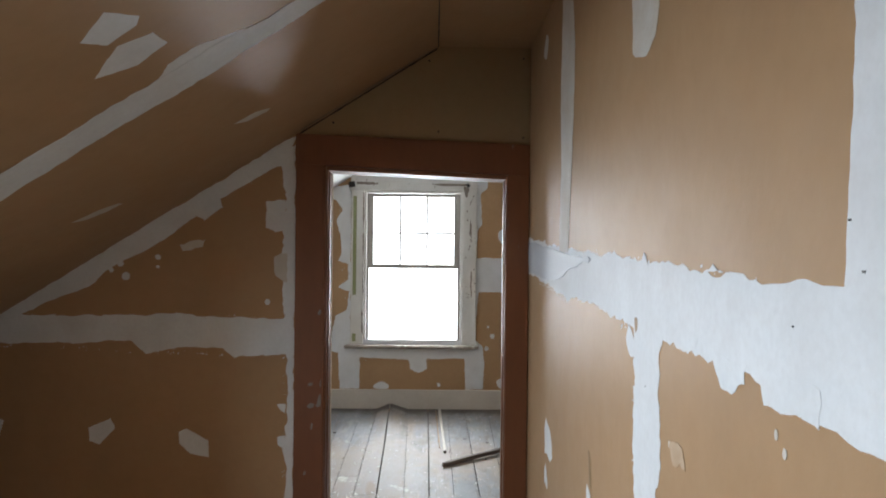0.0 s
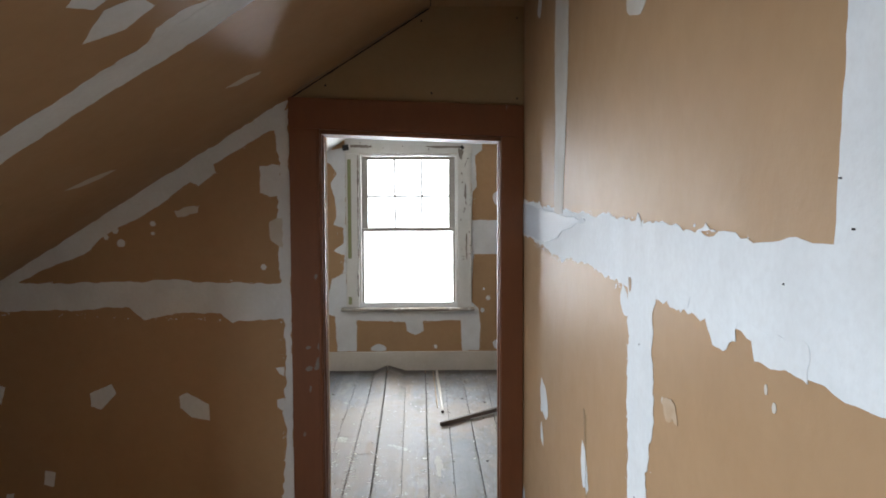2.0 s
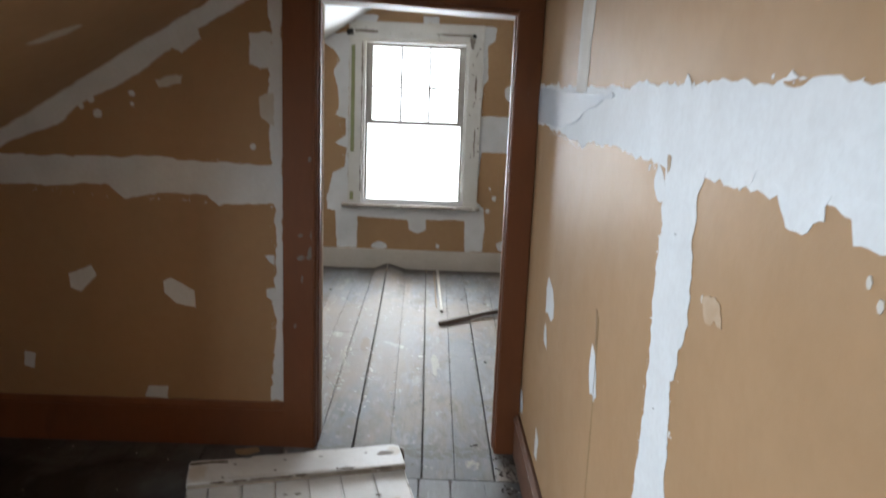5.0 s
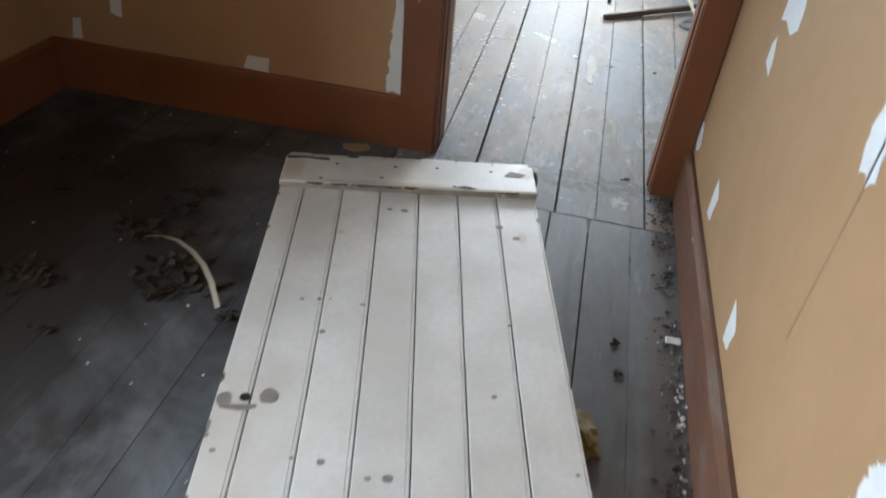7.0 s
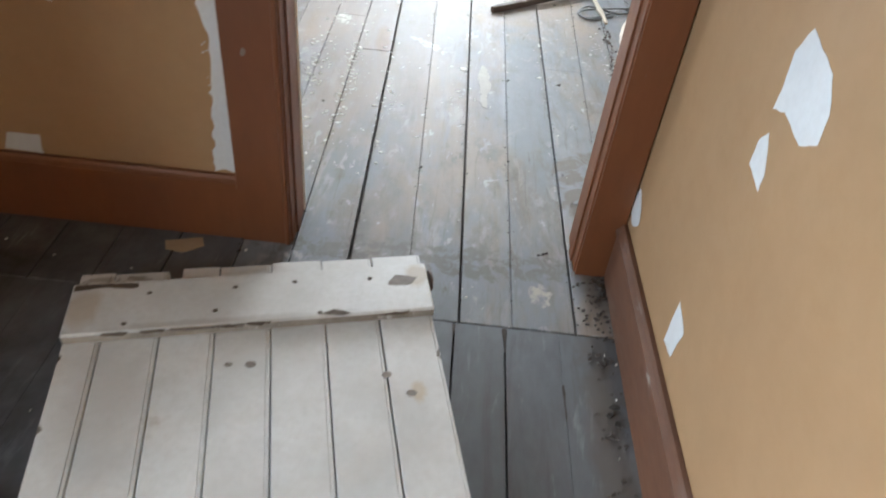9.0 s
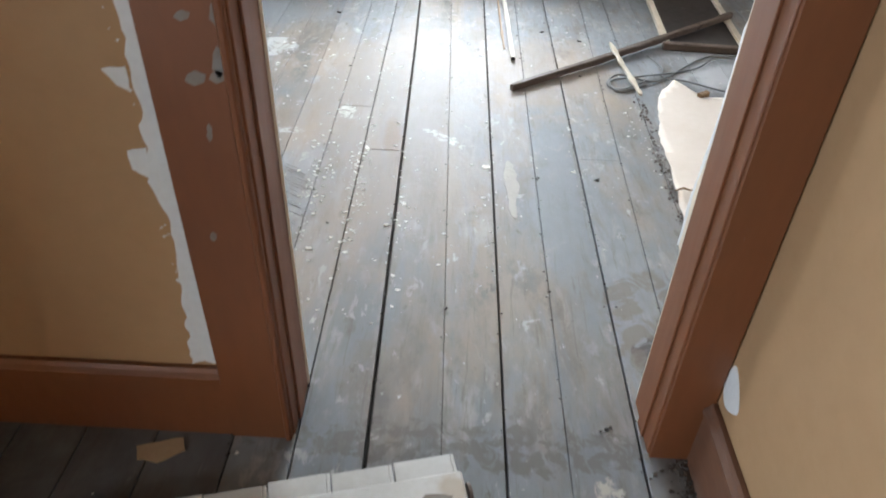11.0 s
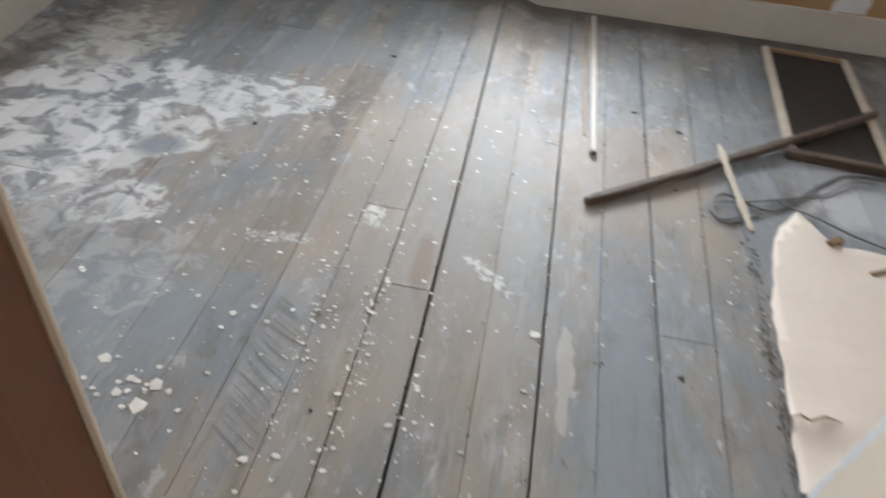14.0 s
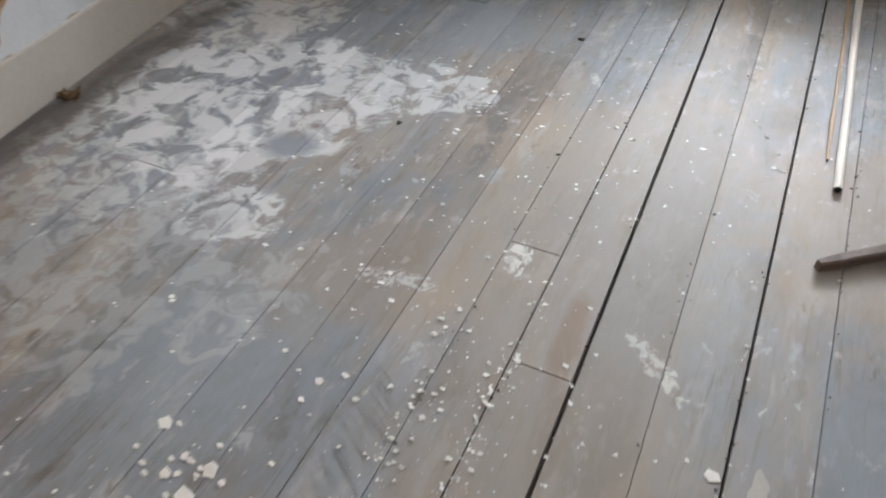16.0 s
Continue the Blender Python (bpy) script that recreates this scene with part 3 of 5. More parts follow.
    part("paint_chip", prism(chip, (0.52, -0.209, 0.0466), (1, 0, 0), (0, 1, 0), (0, 0, 0.0009)), RAWCHIP, door)
    edge = random.Random(8)
    for _ in range(16):
        y, s, right = edge.uniform(-1.7, -0.25), edge.uniform(0.006, 0.022), edge.random() < 0.35
        o = ragged([(0, -s), (edge.uniform(0.003, 0.009), -s * 0.3), (edge.uniform(0.003, 0.008), s * 0.6), (0, s)], 0.004, 0.002, y * 5)
        x = 0.7735 * (1 + 0.04 * y) if right else 0.002
        part("paint_chip", prism([((-p if right else p), q) for p, q in o], (x, y, 0.0215), (1, 0, 0), (0, 1, 0), (0, 0, 0.0032)), RAWCHIP if edge.random() < 0.6 else GREY_STAIN, door)
    for ob in door.children:
        if "plank" in ob.name or "batten" in ob.name:
            for v in ob.data.vertices:
                v.co.x *= 1 + 0.04 * v.co.y
    return tagged(door, "old white-painted beadboard plank door lying flat on the floorboards", "door")


plank_door(pose(-1.252, -0.276, 0.036, -0.7, 0, 14.5))

# ---- doorway trim ----
def casing(name, pts, depth=0.022):
    return part(name, prism(pts, (0, 0, 0), (1, 0, 0), (0, 0, 1), (0, -depth, 0)), TRIM)


door_1 = new("door_1")
tagged(door_1, "doorway trimmed with red-brown painted wood", "doorway", kind="structure")
for nm, pts in (("side_casing", [(-0.962, 0.0), (DX0 - 0.004, 0.0), (DX0 - 0.004, 1.783), (-0.962, 1.789)]),
                ("side_casing", [(DX1 + 0.004, 0.0), (-0.004, 0.0), (-0.004, 1.749), (DX1 + 0.004, 1.752)]),
                ("head_casing", [(-0.964, 1.789), (-0.002, 1.749), (-0.002, 1.877), (-0.964, 1.913)])):
    ob = casing(nm, pts)
    ob.parent = door_1
part("jamb", box(DX0 - 0.0178, DX0, -0.012, WN + 0.012, 0, 1.783, 0.002), TRIM, door_1)
part("jamb", box(DX1, DX1 + 0.0178, -0.012, WN + 0.012, 0, 1.752, 0.002), TRIM, door_1)
part("head_jamb", prism([(DX0 + 0.001, 1.765), (DX1 - 0.001, 1.734), (DX1 - 0.001, 1.751), (DX0 + 0.001, 1.782)], (0, -0.012, 0), (1, 0, 0), (0, 0, 1), (0, WN + 0.024, 0)), TRIM, door_1)
part("door_stop", box(DX0, DX0 + 0.005, 0.03, 0.07, 0, 1.765, 0.001), TRIM, door_1)
part("door_stop", box(DX1 - 0.005, DX1, 0.03, 0.07, 0, 1.733, 0.001), TRIM, door_1)
part("bead", box(DX0 - 0.016, DX0 - 0.004, -0.030, -0.022, 0, 1.78, 0.003), TRIM, door_1)
part("back_casing", box(DX0 - 0.10, DX0 + 0.003, WN + 0.0125, WN + 0.0225, 0, 1.79, 0.003), CREAM, door_1, "cream-painted back casing")
part("back_casing", box(DX1 + 0.002, DX1 + 0.08, WN + 0.0125, WN + 0.021, 0, 1.76, 0.003), CREAM, door_1, "cream-painted back casing")


# flaked spots on the casing
for n, (x, z, w, h) in enumerate(((-0.895, 0.885, 0.012, 0.008), (-0.849, 0.890, 0.010, 0.020), (-0.856, 0.822, 0.011, 0.024), (-0.893, 0.797, 0.016, 0.012), (-0.862, 0.800, 0.012, 0.010), (-0.888, 0.712, 0.006, 0.016), (-0.915, 0.52, 0.006, 0.010), (-0.86, 1.18, 0.007, 0.012))):
    o = ragged([(-w, -h * 0.4), (-w * 0.2, -h), (w * 0.7, -h * 0.5), (w, h * 0.5), (w * 0.1, h), (-w * 0.6, h * 0.5)], 0.006, 0.0018, 3.0 + n)
    part("flaked_spot", prism(o, (x, -0.0217, z), (1, 0, 0), (0, 0, 1), (0, -0.0009, 0)), FLAKED, door_1)


def baseboard(name, p, q, out, h, material, cap, label):
    """A board with a moulded cap along a wall from p to q, standing out along out."""
    p, q, o = Vector(p), Vector(q), Vector(out)
    prof = [(0, 0.0), (0.018, 0.0), (0.018, h - 0.03), (0.0235, h - 0.027), (0.0235, h - 0.016), (0.015, h - 0.008), (0.010, h), (0, h)] if cap else [(0, 0), (0.016, 0), (0.016, h - 0.004), (0.012, h), (0, h)]
    ob = part(name, prism(prof, p, o, (0, 0, 1), q - p), material)
    return tagged(ob, label, "baseboard", kind="structure")


baseboard("baseboard", (KN, -0.001, 0), (-0.9625, -0.001, 0), (0, -1, 0), 0.188, TRIM, True, "red-brown painted baseboard with a moulded cap")
baseboard("baseboard", (KN + 0.001, -5.2, 0), (KN + 0.001, -0.024, 0), (1, 0, 0), 0.188, TRIM, True, "red-brown painted baseboard with a moulded cap")
baseboard("baseboard", (-0.001, -5.2, 0), (-0.001, -0.024, 0), (-1, 0, 0), 0.178, SCUFFED, True, "worn red-brown baseboard along the bright wall")
baseboard("baseboard", (KB, W - 0.001, 0), (2.4, W - 0.001, 0), (0, -1, 0), 0.172, BASE_W, False, "dirty white baseboard under the window")
baseboard("baseboard", SKEW @ Vector((KB + 0.001, WN, 0)), SKEW @ Vector((KB + 0.001, W - 0.02, 0)), (1, 0, 0), 0.182, BASE_W, False, "scuffed dirty white baseboard on the knee wall")

# ---- gable window ----
window_1 = new("window_1")
tagged(window_1, "old double-hung window in worn white paint, blank white sky beyond", "window", kind="structure")
part("side_casing", box(WX0 - 0.115, WX0, W - 0.022, W, WZ0, WZ1 + 0.002, 0.003), WHITE, window_1)
part("side_casing", box(WX1, WX1 + 0.125, W - 0.022, W, WZ0, WZ1 + 0.002, 0.003), WHITE, window_1)
part("head_casing", box(WX0 - 0.12, WX1 + 0.13, W - 0.024, W, WZ1 + 0.002, WZ1 + 0.145, 0.003), WHITE, window_1)
part("paint_strip", box(WX0 - 0.098, WX0 - 0.066, W - 0.0245, W - 0.0225, 1.02, WZ1 - 0.05), GREEN, window_1, "strip of bare old green paint")
part("paint_strip", box(WX0 - 0.098, WX0 - 0.066, W - 0.0245, W - 0.0225, WZ0 + 0.03, WZ0 + 0.10), GREEN, window_1, "strip of bare old green paint")
part("window_sill", box(WX0 - 0.165, WX1 + 0.15, W - 0.07, W + 0.06, WZ0 - 0.028, WZ0, 0.006), SILL, window_1, "grey-brown sill board with worn white paint")
part("jamb", box(WX0, WX0 + 0.02, W, W + 0.14, WZ0, WZ1, 0.002), WHITE, window_1)
part("jamb", box(WX1 - 0.02, WX1, W, W + 0.14, WZ0, WZ1, 0.002), WHITE, window_1)
part("head_jamb", box(WX0 + 0.02, WX1 - 0.02, W, W + 0.14, WZ1 - 0.02, WZ1, 0.002), WHITE, window_1)
US = new("upper_sash")
US.parent = window_1
x0, x1, z0, z1, y = WX0 + 0.02, WX1 - 0.02, 1.262, WZ1 - 0.02, W + 0.075
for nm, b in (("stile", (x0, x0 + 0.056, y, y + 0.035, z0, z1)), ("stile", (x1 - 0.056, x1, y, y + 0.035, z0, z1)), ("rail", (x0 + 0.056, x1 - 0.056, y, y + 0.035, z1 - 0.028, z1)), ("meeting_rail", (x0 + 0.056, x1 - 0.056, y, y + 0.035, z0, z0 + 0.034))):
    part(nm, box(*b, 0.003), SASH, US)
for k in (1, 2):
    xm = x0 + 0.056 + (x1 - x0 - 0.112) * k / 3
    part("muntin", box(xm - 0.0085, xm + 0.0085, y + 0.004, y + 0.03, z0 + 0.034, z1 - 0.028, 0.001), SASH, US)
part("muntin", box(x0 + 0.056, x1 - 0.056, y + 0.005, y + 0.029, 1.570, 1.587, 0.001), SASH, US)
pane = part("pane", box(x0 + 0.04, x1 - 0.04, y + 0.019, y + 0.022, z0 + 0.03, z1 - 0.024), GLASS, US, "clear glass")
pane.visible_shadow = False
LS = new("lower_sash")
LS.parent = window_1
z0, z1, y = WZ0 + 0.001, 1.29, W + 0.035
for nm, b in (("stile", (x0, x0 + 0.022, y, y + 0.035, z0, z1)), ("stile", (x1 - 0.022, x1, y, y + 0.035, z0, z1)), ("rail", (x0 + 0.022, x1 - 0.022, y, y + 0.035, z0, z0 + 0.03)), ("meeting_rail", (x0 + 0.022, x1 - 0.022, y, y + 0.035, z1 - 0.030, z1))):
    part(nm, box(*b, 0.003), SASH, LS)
pane = part("pane", box(x0 + 0.018, x1 - 0.018, y + 0.016, y + 0.019, z0 + 0.026, z1 - 0.026), GLASS, LS, "clear glass")
pane.visible_shadow = False

# ---- joint compound on the walls ----
LEVEL = [0]


def mud(wall, origin, u, v, out, corners, rough=0.007, step=0.016, material=None, name="joint_compound", curved=False, thick=0.0008):
    """A trowelled patch lying on a wall: an outline with ragged sides, a little proud of the board."""
    LEVEL[0] += 1
    pts = ragged(smooth_loop(corners) if curved else corners, step, rough, LEVEL[0] * 0.37)
    d = Vector(out).normalized() * (thick + 0.0001 * (LEVEL[0] % 11))
    ob = part(name, prism(pts, Vector(origin) - Vector(out).normalized() * 0.0004, u, v, d), material or MUD, wall)
    return ob


def on_right(c, **k):
    return mud(wall_right, (0, 0, 0), (0, 1, 0), (0, 0, 1), (-1, 0, 0), c, **k)


def on_partition(c, **k):
    return mud(wall_partition, (0, 0, 0), (1, 0, 0), (0, 0, 1), (0, -1, 0), c, **k)


def on_gable(c, **k):
    return mud(wall_gable, (0, W, 0), (1, 0, 0), (0, 0, 1), (0, -1, 0), c, **k)


SD = Vector((-1, 0, -SL)).normalized()


def on_slope(c, **k):
    return mud(ceiling_slope, (SX, 0, SZ), (0, 1, 0), SD, Vector((-SD.z, 0, SD.x)), c, **k)


def on_knee_far(c, **k):
    return mud(wall_knee_far, SKEW @ Vector((KB, 0, 0)), (-0.117, 1, 0), (0, 0, 1), (1, 0.117, 0), c, **k)


# wide band, tall panel and drips of the bright wall
on_right([(-0.002, 1.49), (-0.52, 1.466), (-1.03, 1.444), (-1.59, 1.433), (-1.90, 1.425), (-2.07, 1.411), (-2.235, 1.416), (-2.6, 1.42), (-2.6, 1.26), (-2.30, 1.272), (-2.16, 1.273), (-1.99, 1.30), (-1.70, 1.297), (-1.44, 1.303), (-1.18, 1.318), (-0.83, 1.303), (-0.52, 1.33), (-0.002, 1.347)], rough=0.009)
on_right([(-2.238, 1.40), (-2.241, 1.46), (-2.250, 1.58), (-2.257, 1.75), (-2.25, 2.281), (-3.1, 2.281), (-3.1, 1.10), (-2.62, 1.20), (-2.36, 1.255)], rough=0.004)
on_right([(-1.545, 1.31), (-1.548, 0.95), (-1.538, 0.55), (-1.531, 0.18), (-1.73, 0.18), (-1.705, 0.43), (-1.692, 0.65), (-1.668, 0.96), (-1.700, 1.05), (-1.705, 1.15), (-1.692, 1.26), (-1.72, 1.31)], rough=0.013, step=0.007)
on_right([(-1.915, 1.31), (-1.93, 1.292), (-1.955, 1.264), (-1.99, 1.262), (-2.03, 1.282), (-2.035, 1.31)], rough=0.005, step=0.01)
on_right([(-2.062, 1.31), (-2.08, 1.268), (-2.2, 1.270), (-2.2, 1.31)], rough=0.006, step=0.01)
on_right([(-1.80, 1.31), (-1.83, 1.290), (-1.86, 1.303), (-1.87, 1.32)], rough=0.006, step=0.008)
on_right([(-1.89, 1.42), (-1.925, 1.433), (-1.96, 1.42)], rough=0.004, step=0.01)
on_right([(-1.58, 1.42), (-1.60, 1.444), (-1.63, 1.42)], rough=0.004, step=0.01)
on_right([(-0.745, 2.281), (-0.87, 2.281), (-0.925, 2.05), (-0.93, 1.90), (-0.89, 1.65), (-0.857, 1.44), (-0.722, 1.44), (-0.735, 1.70), (-0.712, 1.95)], rough=0.006, material=MUD_THIN)
on_right([(-1.49, 2.2), (-1.68, 2.2), (-1.675, 1.88), (-1.655, 1.835), (-1.60, 1.812), (-1.555, 1.825), (-1.515, 1.84)], rough=0.006, material=MUD_THIN)
on_right([(-0.41, 2.21), (-0.46, 2.18), (-0.42, 2.125), (-0.36, 2.155)], rough=0.004, curved=True)
on_right([(-1.505, 1.298), (-1.537, 1.277), (-1.545, 1.247), (-1.515, 1.240), (-1.485, 1.268)], rough=0.002, curved=True)
on_right([(-0.488, 0.866), (-0.578, 0.844), (-0.612, 0.804), (-0.618, 0.765), (-0.579, 0.741), (-0.505, 0.752), (-0.470, 0.738), (-0.472, 0.769), (-0.462, 0.824)], rough=0.003, step=0.008)
on_right([(-0.489, 0.709), (-0.527, 0.662), (-0.531, 0.632), (-0.471, 0.644), (-0.470, 0.685)], rough=0.003, step=0.008)
on_right([(-0.035, 0.292), (-0.093, 0.238), (-0.048, 0.20), (-0.012, 0.235)], rough=0.003, step=0.008, curved=True)
on_right([(-0.440, 0.318), (-0.500, 0.297), (-0.490, 0.222), (-0.440, 0.214)], rough=0.003, step=0.008)
on_right([(-1.140, 0.858), (-1.178, 0.842), (-1.197, 0.80), (-1.214, 0.755), (-1.192, 0.735), (-1.176, 0.752), (-1.155, 0.738), (-1.140, 0.765), (-1.126, 0.80)], rough=0.006, step=0.006)
on_right([(-1.150, 0.945), (-1.163, 0.945), (-1.178, 0.864), (-1.166, 0.862)], rough=0.002, step=0.01, material=RUSTWOOD, name="gouge")
on_right([(-1.751, 1.130), (-1.790, 1.142), (-1.815, 1.136), (-1.826, 1.110), (-1.800, 1.116), (-1.779, 1.104), (-1.760, 1.112)], rough=0.007, step=0.006, material=SMUDGE, name="filler_smudge")
for y, z in ((-2.249, 1.481), (-2.272, 1.433), (-2.146, 1.369), (-1.62, 1.20), (-1.60, 0.9)):
    on_right([(y + 0.0012 * math.cos(a), z + 0.0012 * math.sin(a)) for a in (k * math.pi / 3 for k in range(6))], rough=0.0002, material=IRON, name="nail_head", thick=0.0026)
on_right([(-0.908, 0.299), (-0.977, 0.270), (-0.973, 0.215), (-0.926, 0.205)], rough=0.003, step=0.008)
for y, z, r in ((-1.777, 1.121, 0.007), (-1.75, 1.13, 0.004), (-2.11, 1.242, 0.005), (-2.13, 1.225, 0.004)):
    on_right([(y + r * math.cos(t), z + r * 1.5 * math.sin(t)) for t in (k * math.pi / 3 for k in range(6))], rough=0.004, step=0.005, material=MUD_THIN, name="filler_smudge", thick=0.0005)
on_right([(-1.176, 0.935), (-1.182, 0.935), (-1.192, 0.74), (-1.192, 0.45), (-1.188, 0.45), (-1.186, 0.74)], rough=0.0008, material=DULL, name="scratch", thick=0.0006)
on_right([(-1.545, 1.318), (-1.563, 1.318), (-1.561, 1.296), (-1.551, 1.290)], rough=0.002, step=0.006, material=RUSTWOOD, name="gouge")



def specks(wall, place, out, lines, n, spread, seed):
    """Crumbs and dragged smears of compound scattered along the edges of the bands."""
    r = random.Random(seed)
    verts, faces = [], []
    o = Vector(out)
    for _ in range(n):
        (a, b) = r.choice(lines)
        p = Vector(a).lerp(Vector(b), r.random())
        p = p + Vector((r.gauss(0, spread), r.gauss(0, spread)))
        s, k = r.uniform(0.0012, 0.0045) * r.uniform(0.5, 1.2), r.choice((4, 5, 6))
        ring = [(p.x + s * r.uniform(0.5, 1.7) * math.cos(6.283 * e / k), p.y + s * r.uniform(0.4, 1.0) * math.sin(6.283 * e / k)) for e in range(k)]
        n0 = len(verts)
        verts += [place(*q) - o * 0.0003 for q in ring] + [place(*q) + o * r.uniform(0.0003, 0.0007) for q in ring]
        faces.append(tuple(n0 + k + e for e in range(k)))
        faces += [(n0 + e, n0 + (e + 1) % k, n0 + k + (e + 1) % k, n0 + k + e) for e in range(k)]
    me = bpy.data.meshes.new("compound_specks")
    me.from_pydata(verts, [], faces)
    me.materials.append(MUD)
    ob = new("compound_specks", me)
    ob.parent = wall
    return ob


specks(wall_right, lambda y, z: Vector((0, y, z)), (-1, 0, 0), [((-1.7, 1.29), (-1.44, 1.297)), ((-0.83, 1.30), (-0.3, 1.33)), ((-1.69, 1.25), (-1.67, 0.4)), ((-1.545, 1.2), (-1.53, 0.3)), ((-2.07, 1.412), (-1.03, 1.446))], 240, 0.005, 3)
specks(wall_partition, lambda x, z: Vector((x, 0, z)), (0, -1, 0), [((-2.2, 1.03), (-1.2, 1.0)), ((-2.2, 1.156), (-1.0, 1.152)), ((-1.01, 1.6), (-1.0, 0.25)), ((-1.98, 1.21), (-1.05, 1.775))], 170, 0.005, 4)
specks(wall_gable, lambda x, z: Vector((x, W, z)), (0, -1, 0), [((-1.24, 1.8), (-1.17, 0.9)), ((-1.05, 0.45), (-0.1, 0.45)), ((-1.23, 0.48), (-1.23, 0.2)), ((0.02, 1.95), (0.0, 0.8)), ((0.062, 0.5), (0.062, 0.2))], 150, 0.008, 5)

# bluish, darker compound where the band meets the doorway, dragged out sideways
on_right([(-0.012, 1.478), (-0.30, 1.466), (-0.62, 1.450), (-0.90, 1.434), (-1.16, 1.426), (-1.02, 1.408), (-0.86, 1.390), (-0.78, 1.366), (-0.60, 1.350), (-0.45, 1.346), (-0.30, 1.350), (-0.012, 1.356)], rough=0.005, step=0.03, material=MUD_BLUE, name="first_coat", thick=0.0022)

# partition: seam band, door-side band, tape under the slope, screw patches
on_partition([(-2.268, 1.158), (-1.86, 1.153), (-1.42, 1.168), (-1.37, 1.156), (-0.98, 1.150), (-0.966, 1.0), (-1.18, 0.996), (-1.213, 0.984), (-1.26, 1.026), (-1.446, 1.030), (-1.576, 1.001), (-1.633, 1.052), (-2.15, 1.038), (-2.268, 1.026)], rough=0.007)
on_partition([(-2.10, 1.150), (-1.979, 1.214), (-1.814, 1.274), (-1.742, 1.344), (-1.505, 1.470), (-1.40, 1.555), (-1.26, 1.652), (-1.044, 1.779), (-1.02, 1.78), (-0.965, 1.905), (-1.05, 1.862), (-2.268, 1.098), (-2.268, 1.04)], rough=0.006)
on_partition([(-1.43, 1.60), (-1.34, 1.552), (-1.262, 1.607), (-1.282, 1.66), (-1.36, 1.66)], rough=0.004, step=0.01)
on_partition([(-1.03, 1.87), (-0.9645, 1.87), (-0.9645, 0.189), (-1.022, 0.189), (-1.020, 0.25), (-0.998, 0.39), (-0.992, 0.53), (-1.004, 0.62), (-0.990, 0.73), (-0.992, 0.83), (-1.001, 1.00), (-1.014, 1.15), (-1.014, 1.66)], rough=0.009, step=0.012)
on_partition([(-1.01, 1.640), (-1.086, 1.635), (-1.089, 1.524), (-1.05, 1.505), (-1.01, 1.515)], rough=0.005, step=0.01)
on_partition([(-1.0, 0.80), (-1.036, 0.795), (-1.02, 0.77), (-1.0, 0.76)], rough=0.005, step=0.01)
on_partition([(-1.0, 0.67), (-1.032, 0.661), (-1.03, 0.63), (-1.0, 0.61)], rough=0.005, step=0.01)
on_partition([(-1.0, 1.42), (-1.05, 1.407), (-1.045, 1.33), (-1.0, 1.30)], rough=0.006, step=0.01, material=MUD_THIN)
on_partition([(-1.438, 0.680), (-1.405, 0.694), (-1.316, 0.645), (-1.314, 0.576), (-1.39, 0.590), (-1.436, 0.632)], rough=0.002, step=0.012)
on_partition([(-1.808, 0.695), (-1.718, 0.734), (-1.700, 0.693), (-1.763, 0.626), (-1.805, 0.640)], rough=0.003, step=0.012)
on_partition([(-2.205, 0.74), (-2.155, 0.723), (-2.174, 0.651), (-2.216, 0.655)], rough=0.003, step=0.012)
on_partition([(-1.513, 0.238), (-1.434, 0.241), (-1.436, 0.186), (-1.53, 0.192)], rough=0.003, step=0.01)
on_partition([(-2.166, 0.272), (-2.134, 0.274), (-2.145, 0.198), (-2.185, 0.196)], rough=0.003, step=0.01)
for x, z, r in ((-1.079, 1.219, 0.013), (-1.530, 1.400, 0.012), (-1.661, 1.319, 0.016), (-1.683, 1.371, 0.014), (-1.53, 1.36, 0.008), (-1.72, 1.345, 0.012)):
    on_partition([(x + r * math.cos(t), z + r * math.sin(t)) for t in (k * math.pi / 3 for k in range(6))], rough=0.004, step=0.006, name="filler_dab")
on_partition([(-1.45, 1.455), (-1.335, 1.475), (-1.345, 1.445), (-1.43, 1.425)], rough=0.010, step=0.008, material=MUD_THIN)
on_partition([(-2.0, 0.37), (-1.96, 0.36), (-1.97, 0.30), (-2.01, 0.31)], rough=0.004, step=0.01)

# slope: long seam, two large and two small patches
on_slope([(-1.12, 0.0), (-1.20, 0.0), (-1.16, 0.50), (-1.19, 0.62), (-1.195, 1.0), (-1.195, 1.23), (-1.19, 2.2), (-1.05, 2.2), (-1.05, 1.35), (-1.062, 1.08), (-1.05, 0.80), (-1.055, 0.50)], rough=0.007)
on_slope([(-1.18, 0.56), (-1.24, 0.68), (-1.235, 0.76), (-1.15, 0.84), (-1.045, 0.80), (-1.04, 0.69), (-1.08, 0.58)], rough=0.006, step=0.012)
on_slope([(-1.53, 0.827), (-1.58, 0.745), (-1.50, 0.707), (-1.475, 0.725), (-1.465, 0.80)], rough=0.003, step=0.012)
on_slope([(-1.365, 0.885), (-1.44, 0.79), (-1.41, 0.715), (-1.335, 0.715), (-1.315, 0.80)], rough=0.003, step=0.012)
on_slope([(-0.56, 1.43), (-0.53, 1.36), (-0.475, 1.295), (-0.445, 1.29), (-0.46, 1.35), (-0.51, 1.41)], rough=0.003, step=0.01, material=MUD_THIN)
on_slope([(-0.56, 0.80), (-0.55, 0.72), (-0.50, 0.675), (-0.485, 0.69), (-0.51, 0.77)], rough=0.003, step=0.01, material=MUD_THIN)
